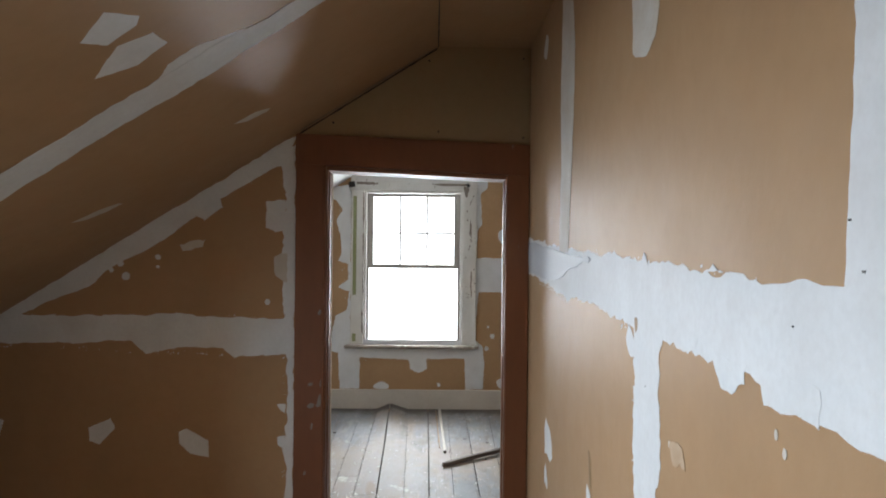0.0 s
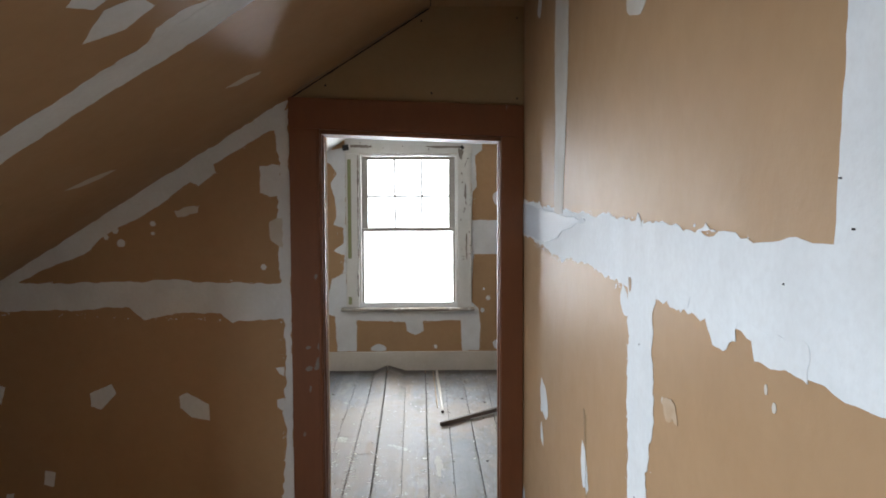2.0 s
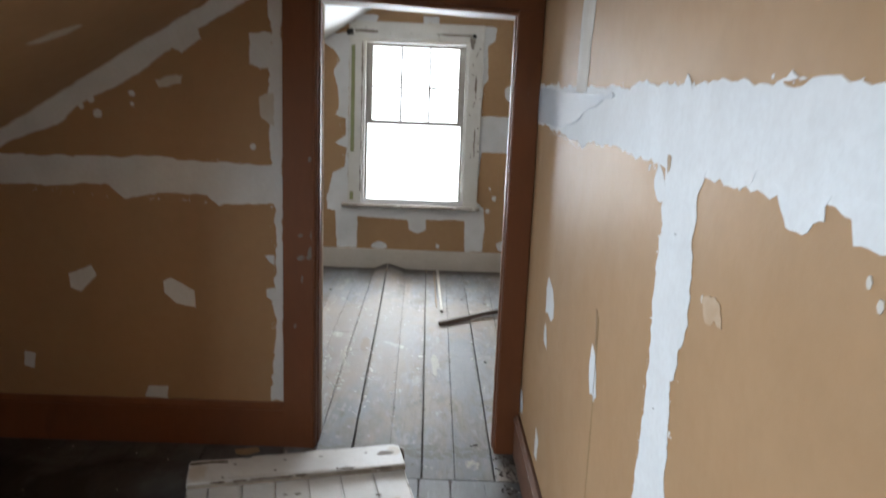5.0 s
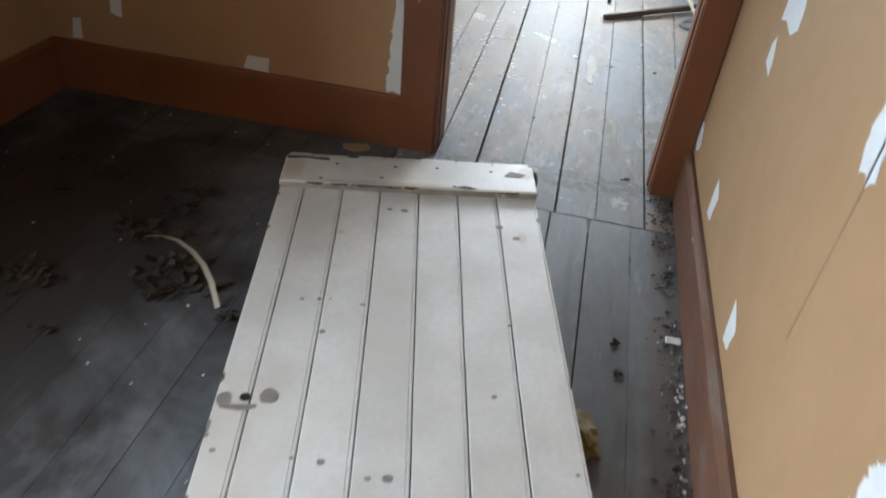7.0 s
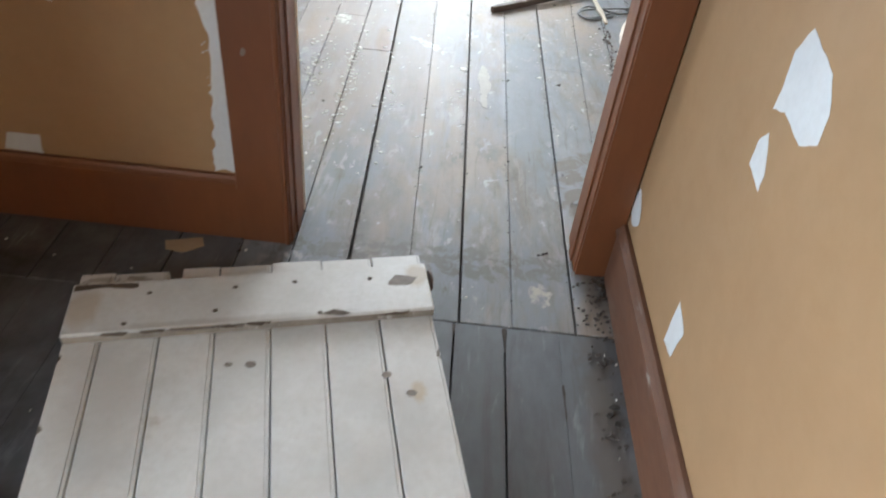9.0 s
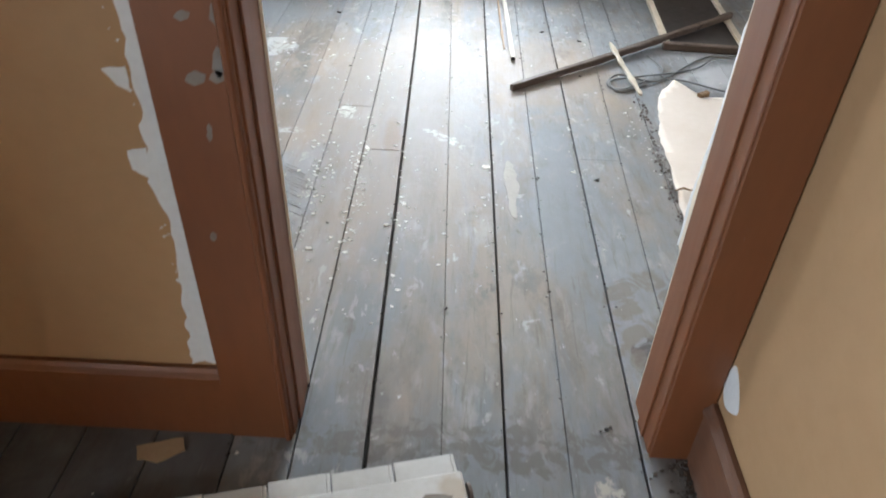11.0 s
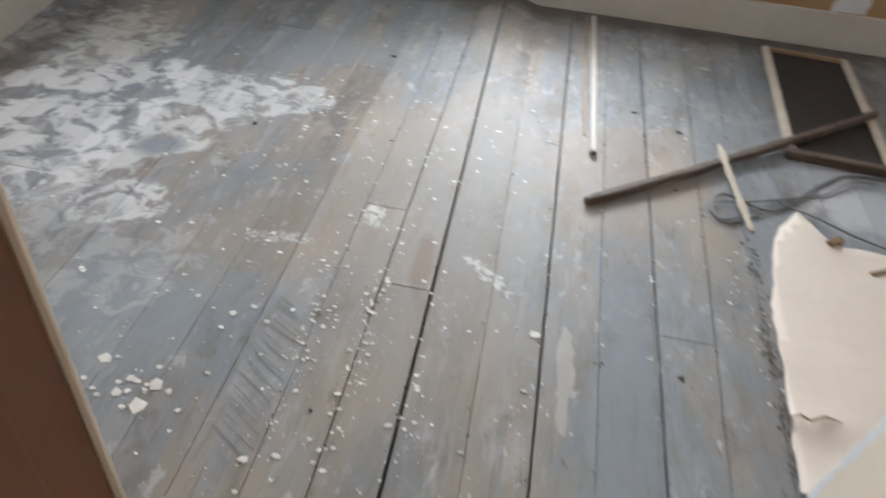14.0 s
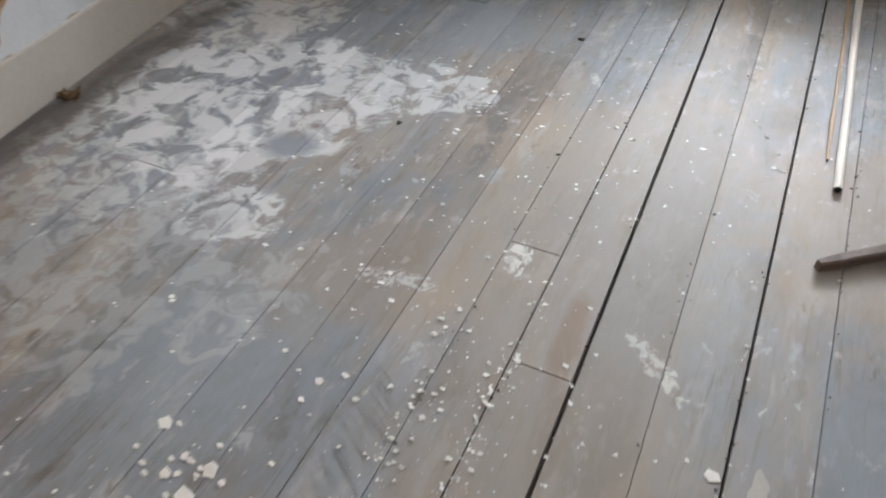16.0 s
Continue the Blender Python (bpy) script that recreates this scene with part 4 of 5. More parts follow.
on_slope([(-0.006, 0.0), (-0.02, 0.2), (-0.008, 0.4), (-0.015, 0.66), (-0.002, 0.66), (-0.002, 0.0)], rough=0.004, step=0.012, material=GREY_STAIN, name="open_joint", thick=0.0008)
mud(ceiling_flat, (0, 0, SZ), (1, 0, 0), (0, 1, 0), (0, 0, -1), [(SX + 0.001, -0.002), (SX + 0.006, -0.002), (SX + 0.005, -1.2), (SX + 0.001, -1.2)], rough=0.001, material=IRON, name="open_joint", thick=0.0008)
on_partition([(-0.955, 1.9135), (-0.004, 1.878), (-0.004, 2.28), (SX, 2.28)], rough=0.0008, material=DULL, name="filler_board", thick=0.003)
for x, z in ((-0.814, 1.962), (-0.380, 1.930), (-0.028, 1.909), (-0.42, 2.222), (-0.03, 2.235)):
    on_partition([(x + 0.0045 * math.cos(a), z + 0.0045 * math.sin(a)) for a in (k * math.pi / 3 for k in range(6))], rough=0.0002, material=IRON, name="nail_head", thick=0.005)
on_partition([(-0.957, 1.915), (SX - 0.002, 2.276), (SX - 0.002, 2.270), (-0.948, 1.9145)], rough=0.0016, step=0.02, material=IRON, name="open_joint", thick=0.004)
on_right([(-0.001, 1.49), (-0.007, 1.49), (-0.006, 2.05), (-0.008, 2.28), (-0.001, 2.28)], rough=0.0015, step=0.02, material=IRON, name="open_joint", thick=0.0008)

# gable wall round the window
on_gable([(-1.322, 0.645), (-1.317, 0.515), (-1.243, 0.495), (-1.23, 0.174), (-1.058, 0.174), (-1.05, 0.456), (-0.615, 0.441), (-0.597, 0.357), (-0.524, 0.322), (-0.449, 0.356), (-0.448, 0.449), (-0.114, 0.454), (-0.098, 0.175), (0.060, 0.175), (0.062, 0.443), (0.05, 0.565), (-0.02, 0.62), (-1.138, 0.62), (-1.138, 0.90), (-1.175, 0.88), (-1.27, 0.83)], rough=0.007)
on_gable([(-1.138, 0.9), (-1.175, 0.88), (-1.15, 1.05), (-1.252, 1.089), (-1.16, 1.16), (-1.16, 1.29), (-1.255, 1.322), (-1.224, 1.409), (-1.239, 1.566), (-1.268, 1.688), (-1.218, 1.774), (-1.269, 1.853), (-1.35, 1.914), (-1.35, 2.0), (-1.138, 2.0)], rough=0.008)
on_gable([(-0.015, 2.10), (0.090, 2.091), (0.081, 1.987), (0.020, 1.935), (0.035, 1.657), (-0.001, 1.605), (-0.011, 1.361), (0.30, 1.358), (0.30, 1.054), (0.011, 1.056), (-0.012, 0.816), (-0.012, 0.66)], rough=0.006)
on_gable([(-0.527, 2.10), (-0.527, 2.16), (-0.396, 2.16), (-0.396, 2.10)], rough=0.005)
on_gable([(-1.10, 2.10), (-1.04, 2.16), (-0.90, 2.15), (-0.92, 2.10)], rough=0.006)
on_gable([(-0.925, 0.205), (-0.858, 0.242), (-0.794, 0.215), (-0.80, 0.178), (-0.90, 0.178)], rough=0.004, curved=True)
on_gable([(0.181, 0.255), (0.25, 0.28), (0.28, 0.22), (0.246, 0.185), (0.199, 0.198)], rough=0.004, curved=True)
on_gable([(0.30, 1.64), (0.24, 1.63), (0.183, 1.586), (0.208, 1.499), (0.30, 1.485)], rough=0.004, curved=True)
for x, z, r in ((0.138, 0.656, 0.022), (0.087, 0.545, 0.02), (-0.339, 0.214, 0.018), (0.10, 0.74, 0.012), (-0.02, 0.86, 0.02)):
    on_gable([(x + r * math.cos(t), z + r * 1.2 * math.sin(t)) for t in (k * math.pi / 3 for k in range(6))], rough=0.005, step=0.008, name="filler_dab")
for x in (0.75, 1.6, -1.9):
    on_gable([(x, 0.173), (x + 0.16, 0.173), (x + 0.17, 0.62), (x - 0.02, 0.60)], rough=0.01)
on_knee_far([(0.2, 0.18), (3.3, 0.18), (3.3, 0.23), (2.2, 0.25), (1.9, 0.21), (1.72, 0.30), (1.64, 0.36), (1.52, 0.30), (1.46, 0.22), (1.36, 0.205), (1.1, 0.215), (0.8, 0.22), (0.2, 0.24)], rough=0.010)
on_knee_far([(1.40, 0.225), (1.385, 0.29), (1.375, 0.29), (1.385, 0.22)], rough=0.003, step=0.008)

# stub of drywall with a snapped edge beside the doorway
stub = [(WN, 0.0), (0.62, 0.0), (0.695, 0.03), (0.70, 0.18), (0.665, 0.45), (0.672, 0.66), (0.60, 0.80), (0.60, 1.0), (0.63, 1.3), (0.61, 1.8), (0.62, BSZ - 0.002), (WN, BSZ - 0.002)]
wall_stub = tagged(part("wall_stub", prism(ragged(stub, 0.02, 0.005, 3.3), (0.118, 0, 0), (0, 1, 0), (0, 0, 1), (0.013, 0, 0)), CREAM), "cream drywall stub with a snapped ragged edge", "wall", kind="structure")
mud(wall_stub, (0.118, 0, 0), (0, 1, 0), (0, 0, 1), (-1, 0, 0), [(0.700, 0.02), (0.705, 0.18), (0.672, 0.45), (0.678, 0.66), (0.606, 0.80), (0.600, 0.80), (0.664, 0.63), (0.657, 0.42), (0.690, 0.2), (0.684, 0.10), (0.686, 0.03)], rough=0.004, step=0.01, name="torn_gypsum")

# ---- window hardware and scuffs ----
part("curtain_bracket", bar((-1.16, W - 0.03, 2.005), (-1.105, W - 0.03, 2.012), 0.012, 0.05, 0.003), IRON, window_1, "dark iron curtain bracket")
part("curtain_bracket", bar((-0.105, W - 0.03, 2.0), (-0.085, W - 0.03, 2.02), 0.010, 0.035, 0.003), IRON, window_1, "dark iron curtain bracket")
for c in ([(-1.09, 2.035), (-0.90, 2.026), (-0.90, 2.010), (-1.09, 2.012)], [(-0.42, 2.02), (-0.11, 2.024), (-0.11, 2.006), (-0.30, 2.004)], [(-0.13, 2.0), (-0.085, 1.98), (-0.105, 1.90), (-0.125, 1.93)], [(-1.03, 1.94), (-1.024, 1.94), (-1.024, 1.0), (-1.032, 1.1)],
          [(-0.07, 1.70), (-0.06, 1.66), (-0.065, 1.55), (-0.075, 1.60)], [(-0.06, 1.25), (-0.05, 1.2), (-0.055, 1.0), (-0.068, 1.1)], [(-1.035, 0.9), (-1.025, 0.85), (-1.026, 0.66), (-1.04, 0.7)]):
    pts = ragged(c, 0.01, 0.006, c[0][0] * 5)
    part("scuff", prism(pts, (0, W - 0.0235, 0), (1, 0, 0), (0, 0, 1), (0, -0.0009, 0)), GREY_STAIN, window_1)

marks = random.Random(17)
for _ in range(34):
    right = marks.random() < 0.7
    x, z, r = (WX1 + marks.uniform(0.03, 0.115), marks.uniform(1.0, 1.95), marks.uniform(0.003, 0.009)) if right else (marks.uniform(WX0 - 0.08, WX1 + 0.1), WZ1 + marks.uniform(0.02, 0.12), marks.uniform(0.003, 0.008))
    o = [(r * marks.uniform(0.4, 1.1) * math.cos(a), r * marks.uniform(0.6, 1.9) * math.sin(a)) for a in (k * math.pi / 3 for k in range(6))]
    part("nail_mark", prism(o, (x, W - (0.0218 if right else 0.0238), z), (1, 0, 0), (0, 0, 1), (0, -0.0012, 0)), GREY_STAIN, window_1)

# ---- loose things in the far room ----
def wooden_strip(name, a, b, w, h, material, label, category, wobble=0.004):
    """A split, slightly bowed length of wood."""
    a, b = Vector(a), Vector(b)
    n = 30
    side = (b - a).cross(Vector((0, 0, 1))).normalized()
    bm = bmesh.new()
    rings = []
    for i in range(n + 1):
        t = i / n
        c = a.lerp(b, t) + side * (noise.noise(Vector((t * 3, w * 50, 1))) * wobble)
        ww = w * (0.80 + 0.45 * noise.noise(Vector((t * 9, 4, h * 90))) + 0.2 * noise.noise(Vector((t * 31, 9, w * 60)))) * (0.6 if i in (0, n) else 1)
        c.z += 0.12 * h * noise.noise(Vector((t * 14, 2, w * 30)))
        rings.append([bm.verts.new(c + side * sx * ww / 2 + Vector((0, 0, sz * h / 2))) for sx, sz in ((-1, -1), (1, -1), (1, 0.6), (0.7, 1), (-0.7, 1), (-1, 0.6))])
    for p, q in zip(rings, rings[1:]):
        for k in range(6):
            bm.faces.new((p[k], p[(k + 1) % 6], q[(k + 1) % 6], q[k]))
    bm.faces.new(list(reversed(rings[0])))
    bm.faces.new(rings[-1])
    bmesh.ops.recalc_face_normals(bm, faces=bm.faces)
    return tagged(part(name, bm, material), label, category)


wooden_strip("wooden_batten", (-0.317, 1.722, 0.016), (0.815, 2.66, 0.040), 0.034, 0.026, BROWNSTICK, "long weathered brown batten lying across a wooden frame", "batten", 0.022)
wooden_strip("lath_piece", (0.134, 2.155, 0.056), (0.206, 1.735, 0.006), 0.026, 0.008, LATH, "short pale lath propped on the brown batten", "lath")
wooden_strip("wood_splinter", (0.533, 1.610, 0.012), (0.985, 1.862, 0.014), 0.020, 0.014, RUSTWOOD, "thin reddish-brown wood strip on torn paper", "wood strip")
wooden_strip("wood_chunk", (0.435, 1.725, 0.014), (0.475, 1.755, 0.014), 0.028, 0.022, RUSTWOOD, "small brown wood chunk on torn paper", "wood chunk")

rod = tagged(new("curtain_rod"), "white-painted metal curtain rod lying on the floorboards", "curtain rod")
part("tube", tube([(-0.302, 2.03, 0.012), (-0.312, 2.5, 0.012), (-0.326, 3.05, 0.012), (-0.33, 3.30, 0.012)], 0.0115, 10), BASE_W, rod)
# the tube is solid; a black cap paints the shade of its bore
part("open_end", tube([(-0.3019, 2.0285, 0.012), (-0.302, 2.031, 0.012)], 0.0085, 10), IRON, rod, "black cap standing for the shaded hollow end")
wooden_strip("floor_moulding", (-0.336, 2.16, 0.005), (-0.362, 3.33, 0.005), 0.012, 0.009, RUSTWOOD, "narrow brown moulding strip beside a rod", "moulding")


def screen_frame(m):
    f = new("screen_frame")
    f.matrix_world = m
    w, l, t, h = 0.385, 1.0, 0.03, 0.022
    part("side_rail", box(0, t, 0, l, 0, h, 0.003), LATH, f)
    part("side_rail", box(w - t, w, 0, l, 0, h, 0.003), LATH, f)
    part("end_rail", box(t, w - t, l - t, l, 0, h, 0.003), RUSTWOOD, f)
    part("end_rail", box(-0.01, w + 0.012, -0.014, 0.022, 0.0, h + 0.012, 0.004), BROWNSTICK, f, "dark brown front rail")
    part("backing", box(t, w - t, 0.022, l - t, 0.002, 0.008), DARK, f, "dark stained backing board")
    return tagged(f, "old wooden frame with a dark stained backing on the floor", "frame")


screen_frame(pose(0.408, 2.25, 0.001, 0, 0, -3.5))

sheet = [(0.262, 1.672), (0.30, 1.78), (0.372, 1.891), (0.417, 1.808), (0.457, 1.735), (0.66, 1.72), (0.86, 1.735), (0.93, 1.45), (0.80, 1.05), (0.66, 0.80), (0.34, 0.775), (0.168, 0.80), (0.180, 0.95), (0.200, 1.15), (0.210, 1.40)]
bm = bmesh.new()
bm.faces.new([bm.verts.new((x, y, 0)) for x, y in ragged(sheet, 0.03, 0.006, 8.1)])
for k in range(22):
    for co, no in (((0.17 + k * 0.035, 0, 0), (1, 0, 0)), ((0, 0.80 + k * 0.05, 0), (0, 1, 0))):
        bmesh.ops.bisect_plane(bm, geom=bm.verts[:] + bm.edges[:] + bm.faces[:], plane_co=co, plane_no=no)
for v in bm.verts:
    fold = max(0, 1 - abs(v.co.y - 0.985 - 0.15 * (v.co.x - 0.2)) / 0.05) if v.co.x < 0.36 else 0
    v.co.z = 0.0045 + 0.010 * abs(noise.noise(Vector((v.co.x * 4, v.co.y * 3, 2)))) + 0.014 * fold
bmesh.ops.solidify(bm, geom=bm.faces[:], thickness=0.0025)
torn = tagged(part("torn_paper", bm, PAPER), "large torn cream paper sheet lying flat on the floorboards", "paper sheet")
for p in torn.data.polygons:
    p.use_smooth = True


part("tear", tube([(0.172, 0.985, 0.024), (0.205, 1.000, 0.026), (0.225, 0.988, 0.026), (0.262, 1.008, 0.026), (0.30, 1.006, 0.022)], [0.002, 0.004, 0.003, 0.004, 0.001], 5), RUSTWOOD, torn, "dark torn crease")


def cable(name, pts, r, label):
    """A loose cable along a smoothed line of points."""
    out = []
    for i in range(len(pts) - 1):
        p0, p1, p2, p3 = (Vector(pts[min(max(i + k, 0), len(pts) - 1)]) for k in (-1, 0, 1, 2))
        for k in range(8):
            t = k / 8
            out.append(0.5 * (2 * p1 + (p2 - p0) * t + (2 * p0 - 5 * p1 + 4 * p2 - p3) * t * t + (3 * p1 - p0 - 3 * p2 + p3) * t ** 3))
    out.append(Vector(pts[-1]))
    ob = part(name, tube(out, r, 6), WIRE)
    for p in ob.data.polygons:
        p.use_smooth = True
    return tagged(ob, label, "cable")


cable("loose_cable", [(0.24, 1.852, 0.012), (0.13, 1.775, 0.006), (0.083, 1.826, 0.006), (0.14, 1.915, 0.010), (0.25, 1.86, 0.012), (0.335, 1.905, 0.006), (0.58, 2.165, 0.006), (0.80, 2.20, 0.006), (0.862, 2.30, 0.006), (0.875, 2.48, 0.006), (1.10, 2.668, 0.005), (1.35, 2.80, 0.005)], 0.0045, "grey cable looped loosely on the floorboards")
cable("loose_cable", [(0.245, 1.83, 0.006), (0.12, 1.755, 0.008), (0.10, 1.85, 0.009), (0.22, 1.885, 0.018), (0.36, 1.96, 0.006), (0.50, 2.03, 0.006), (0.60, 2.12, 0.014), (0.70, 2.16, 0.006)], 0.004, "grey cable looped loosely on the floorboards")
cable("loose_cable", [(0.31, 2.16, 0.004), (0.35, 2.02, 0.004), (0.33, 1.93, 0.004), (0.42, 1.86, 0.016), (0.525, 1.79, 0.017), (0.64, 1.742, 0.016), (0.72, 1.73, 0.016)], 0.004, "thin grey cable trailing over torn paper")

# ---- litter ----
def flakes(name, spots, material, label, category, thick=0.0025):
    """Many small angular chips: each spot is x, y, size."""
    verts, faces = [], []
    for x, y, s, z in spots:
        n = random.choice((3, 4, 4, 5))
        a0, base = random.random() * 6.28, len(verts)
        tilt = random.uniform(-0.35, 0.35)
        ring = [(math.cos(a0 + 6.28 * k / n) * s * random.uniform(0.45, 1.5), math.sin(a0 + 6.28 * k / n) * s * random.uniform(0.4, 1.1)) for k in range(n)]
        verts += [(x + p, y + q, z + 0.0008) for p, q in ring]
        verts += [(x + p * 0.9, y + q * 0.9, z + thick * random.uniform(0.6, 1.4) + abs(tilt) * s * 0.5 + tilt * p) for p, q in ring]
        faces.append(tuple(base + n + k for k in range(n)))
        faces += [(base + k, base + (k + 1) % n, base + n + (k + 1) % n, base + n + k) for k in range(n)]
    me = bpy.data.meshes.new(name)
    me.from_pydata(verts, [], faces)
    me.materials.append(material)
    return tagged(new(name, me), label, category, kind="stuff")


rnd = random.Random(5)
spots = []
for seam, y0, y1, n, sp in ((-0.829, 0.55, 1.45, 170, 0.020), (-0.960, 0.5, 1.35, 120, 0.028), (-0.682, 0.3, 1.3, 40, 0.02), (-0.394, 0.3, 1.3, 26, 0.025), (-0.109, 0.5, 1.6, 16, 0.03), (0.165, 0.9, 1.7, 40, 0.025)):
    for _ in range(n):
        y = rnd.triangular(y0, y1, 0.45 * y0 + 0.55 * y1)
        spots.append((seam - 0.014 * y + rnd.gauss(0, sp), y, 0.0014 + 0.007 * rnd.random() ** 2.2, 0.0012))
for _ in range(520):
    spots.append((rnd.gauss(-1.05, 0.36), rnd.uniform(0.3, 2.3), 0.0014 + 0.0080 * rnd.random() ** 2.6, 0.0012))
for _ in range(110):
    spots.append((rnd.uniform(-2.4, 1.0), rnd.uniform(0.3, 3.1), rnd.uniform(0.0015, 0.006), 0.0012))
flakes("paint_chips", [s for s in spots if s[0] > -2.5], CHIP, "scattered small white paint chips on grey floorboards", "paint chips", 0.0011)
for x, y, s in ((-1.255, 0.735, 0.026), (-1.262, 0.672, 0.032), (-1.325, 0.69, 0.020), (-1.318, 0.735, 0.014), (-1.40, 0.775, 0.021), (-1.295, 0.66, 0.013), (-1.20, 1.31, 0.012), (-0.428, 1.112, 0.019), (-0.93, 0.622, 0.014), (-0.99, 0.60, 0.017), (-1.18, 0.985, 0.014), (-1.29, 1.02, 0.012), (-1.09, 0.98, 0.012), (-0.835, 1.203, 0.013), (-1.44, 1.29, 0.013), *[(rnd.gauss(-1.31, 0.06), rnd.gauss(0.72, 0.05), rnd.uniform(0.008, 0.014)) for _ in range(12)]):
    s *= 0.78
    a0 = rnd.random() * 6
    o = [(s * math.cos(q) * rnd.uniform(0.55, 1.25), s * 0.8 * math.sin(q) * rnd.uniform(0.5, 1.2)) for q in (a0 + k * 2 * math.pi / 5 for k in range(5))]
    tagged(part("paint_flake", prism(o, (x, y, 0.0014), (1, 0, 0), (0, 1, 0.12), (0, 0, 0.002)), CHIP), "curled white paint flake lying on grey floorboards", "paint flake", "paint flakes on the floor")
dark = [(-1.482, 1.861, 0.012, 0.001), (-1.146, 2.547, 0.014, 0.001), (-0.062, 1.061, 0.012, 0.001), (-1.0, 1.9, 0.007, 0.001), (-0.9, 0.75, 0.006, 0.001), (-0.02, 1.9, 0.01, 0.001), (0.02, 2.3, 0.012, 0.001), (-0.15, 2.4, 0.010, 0.001)]
for x0, slant, n in ((-0.682, -0.027, 90), (-0.393, -0.0117, 70), (-0.830, -0.018, 50), (-0.110, 0.0, 70), (-0.960, -0.018, 50), (-0.263, 0.0, 60), (-0.527, -0.0247, 30), (0.008, 0.026, 50), (0.152, 0.02, 60)):
    for _ in range(n):
        y = rnd.uniform(-0.2, 2.9)
        dark.append((x0 + slant * y + rnd.gauss(0, 0.006), y, rnd.uniform(0.001, 0.002) + 0.003 * rnd.random() ** 3, 0.0006))
flakes("floor_grit", dark, DEBRIS, "dark grit and crumbs caught along the board seams", "grit", 0.002)

rub = [(rnd.gauss(-0.045, 0.016), rnd.uniform(-2.4, -0.3), rnd.uniform(0.0015, 0.004), 0.001) for _ in range(28)]
flakes("plaster_rubble", [r for r in rub if -0.09 < r[0] < -0.022], CHIP, "crumbled plaster along the foot of the baseboard", "rubble", 0.006)
rub = [(rnd.gauss(-0.05, 0.022), rnd.uniform(-2.2, -0.02), rnd.uniform(0.002, 0.006), 0.001) for _ in range(300)] + [(rnd.gauss(-0.03, 0.012), rnd.gauss(-0.10, 0.05), rnd.uniform(0.002, 0.007), 0.002) for _ in range(44)]
rub += [(rnd.gauss(-0.065, 0.022), rnd.gauss(-0.05, 0.10), rnd.uniform(0.0015, 0.004), 0.001) for _ in range(24)]
flakes("dirt_crumbs", [r for r in rub if -0.12 < r[0] < -0.022 and (r[1] < -0.03 or r[0] < -0.105)], DIRT, "dark dirt and crumbs along the foot of the baseboard", "dirt", 0.004)
nearbits = [(rnd.uniform(-2.2, -0.2), rnd.uniform(-1.6, -0.05), rnd.uniform(0.0015, 0.0045), 0.0012) for _ in range(55)]
flakes("near_crumbs", nearbits, CHIP, "sparse pale crumbs on the dark floorboards", "crumbs")


def curled_leaves(name, clumps, material, label, seed):
    """Dry leaves, each a small bent sheet, heaped loosely round the given places (x, y, spread, number, largest size)."""
    r = random.Random(seed)
    verts, faces = [], []
    for cx, cy, spread, count, big in clumps:
        for k in range(count):
            m = pose(r.gauss(cx, spread), r.gauss(cy, spread * 0.6), 0.003 + 0.010 * r.random() * min(k / 6, 1), r.uniform(-25, 25), r.uniform(-25, 25), r.uniform(0, 360))
            ln, w, curl, fold = big * r.uniform(0.35, 1.0), big * r.uniform(0.2, 0.6), r.uniform(-9, 16), r.uniform(0, 14)
            n0 = len(verts)
            for lift in (0, 0.0009):
                for u in (-1, -0.5, 0, 0.5, 1):
                    half = w * 0.5 * (1 - 0.75 * u * u) * r.uniform(0.8, 1.2)
                    for q in (-1, 0, 1):
                        p, t = u * ln / 2, q * half
                        v = m @ Vector((p, t, abs(curl) * p * p + fold * t * t + lift))
                        verts.append((v.x, v.y, max(v.z, 0.0014 + lift)))
            for a in range(4):
                for b in range(2):
                    c = n0 + a * 3 + b
                    faces += [(c + 15, c + 18, c + 19, c + 16), (c, c + 1, c + 4, c + 3)]
            rim = [0, 1, 2, 5, 8, 11, 14, 13, 12, 9, 6, 3]
            faces += [(n0 + p, n0 + q, n0 + q + 15, n0 + p + 15) for p, q in zip(rim, rim[1:] + rim[:1])]
    me = bpy.data.meshes.new(name)
    me.from_pydata(verts, [], faces)
    me.materials.append(material)
    return tagged(new(name, me), label, "leaf litter", kind="stuff")


CLUMPS = [(-1.545, -0.723, 0.035, 26, 0.055), (-1.46, -0.60, 0.03, 16, 0.04), (-1.44, -0.515, 0.028, 16, 0.045), (-1.315, -0.884, 0.05, 34, 0.06), (-1.31, -0.96, 0.02, 12, 0.04), (-1.67, -0.985, 0.04, 22, 0.05), (-1.60, -0.99, 0.02, 10, 0.04), (-1.739, -0.492, 0.030, 18, 0.05),
          (-1.905, -0.465, 0.018, 10, 0.04), (-1.824, -0.61, 0.018, 10, 0.04), (-1.123, -0.985, 0.014, 9, 0.035), (-1.50, -1.147, 0.014, 7, 0.03), (-1.46, -0.75, 0.03, 12, 0.045), (-1.36, -0.70, 0.06, 10, 0.03)]
curled_leaves("leaf_litter", CLUMPS, LEAFY, "heaps of dry dark brown leaves on the floorboards", 21)
curled_leaves("dark_leaf_litter", [(x, y, w * 1.2, n // 2, b * 0.7) for x, y, w, n, b in CLUMPS], DEBRIS, "blackened crumbled leaves among the leaf litter", 22)
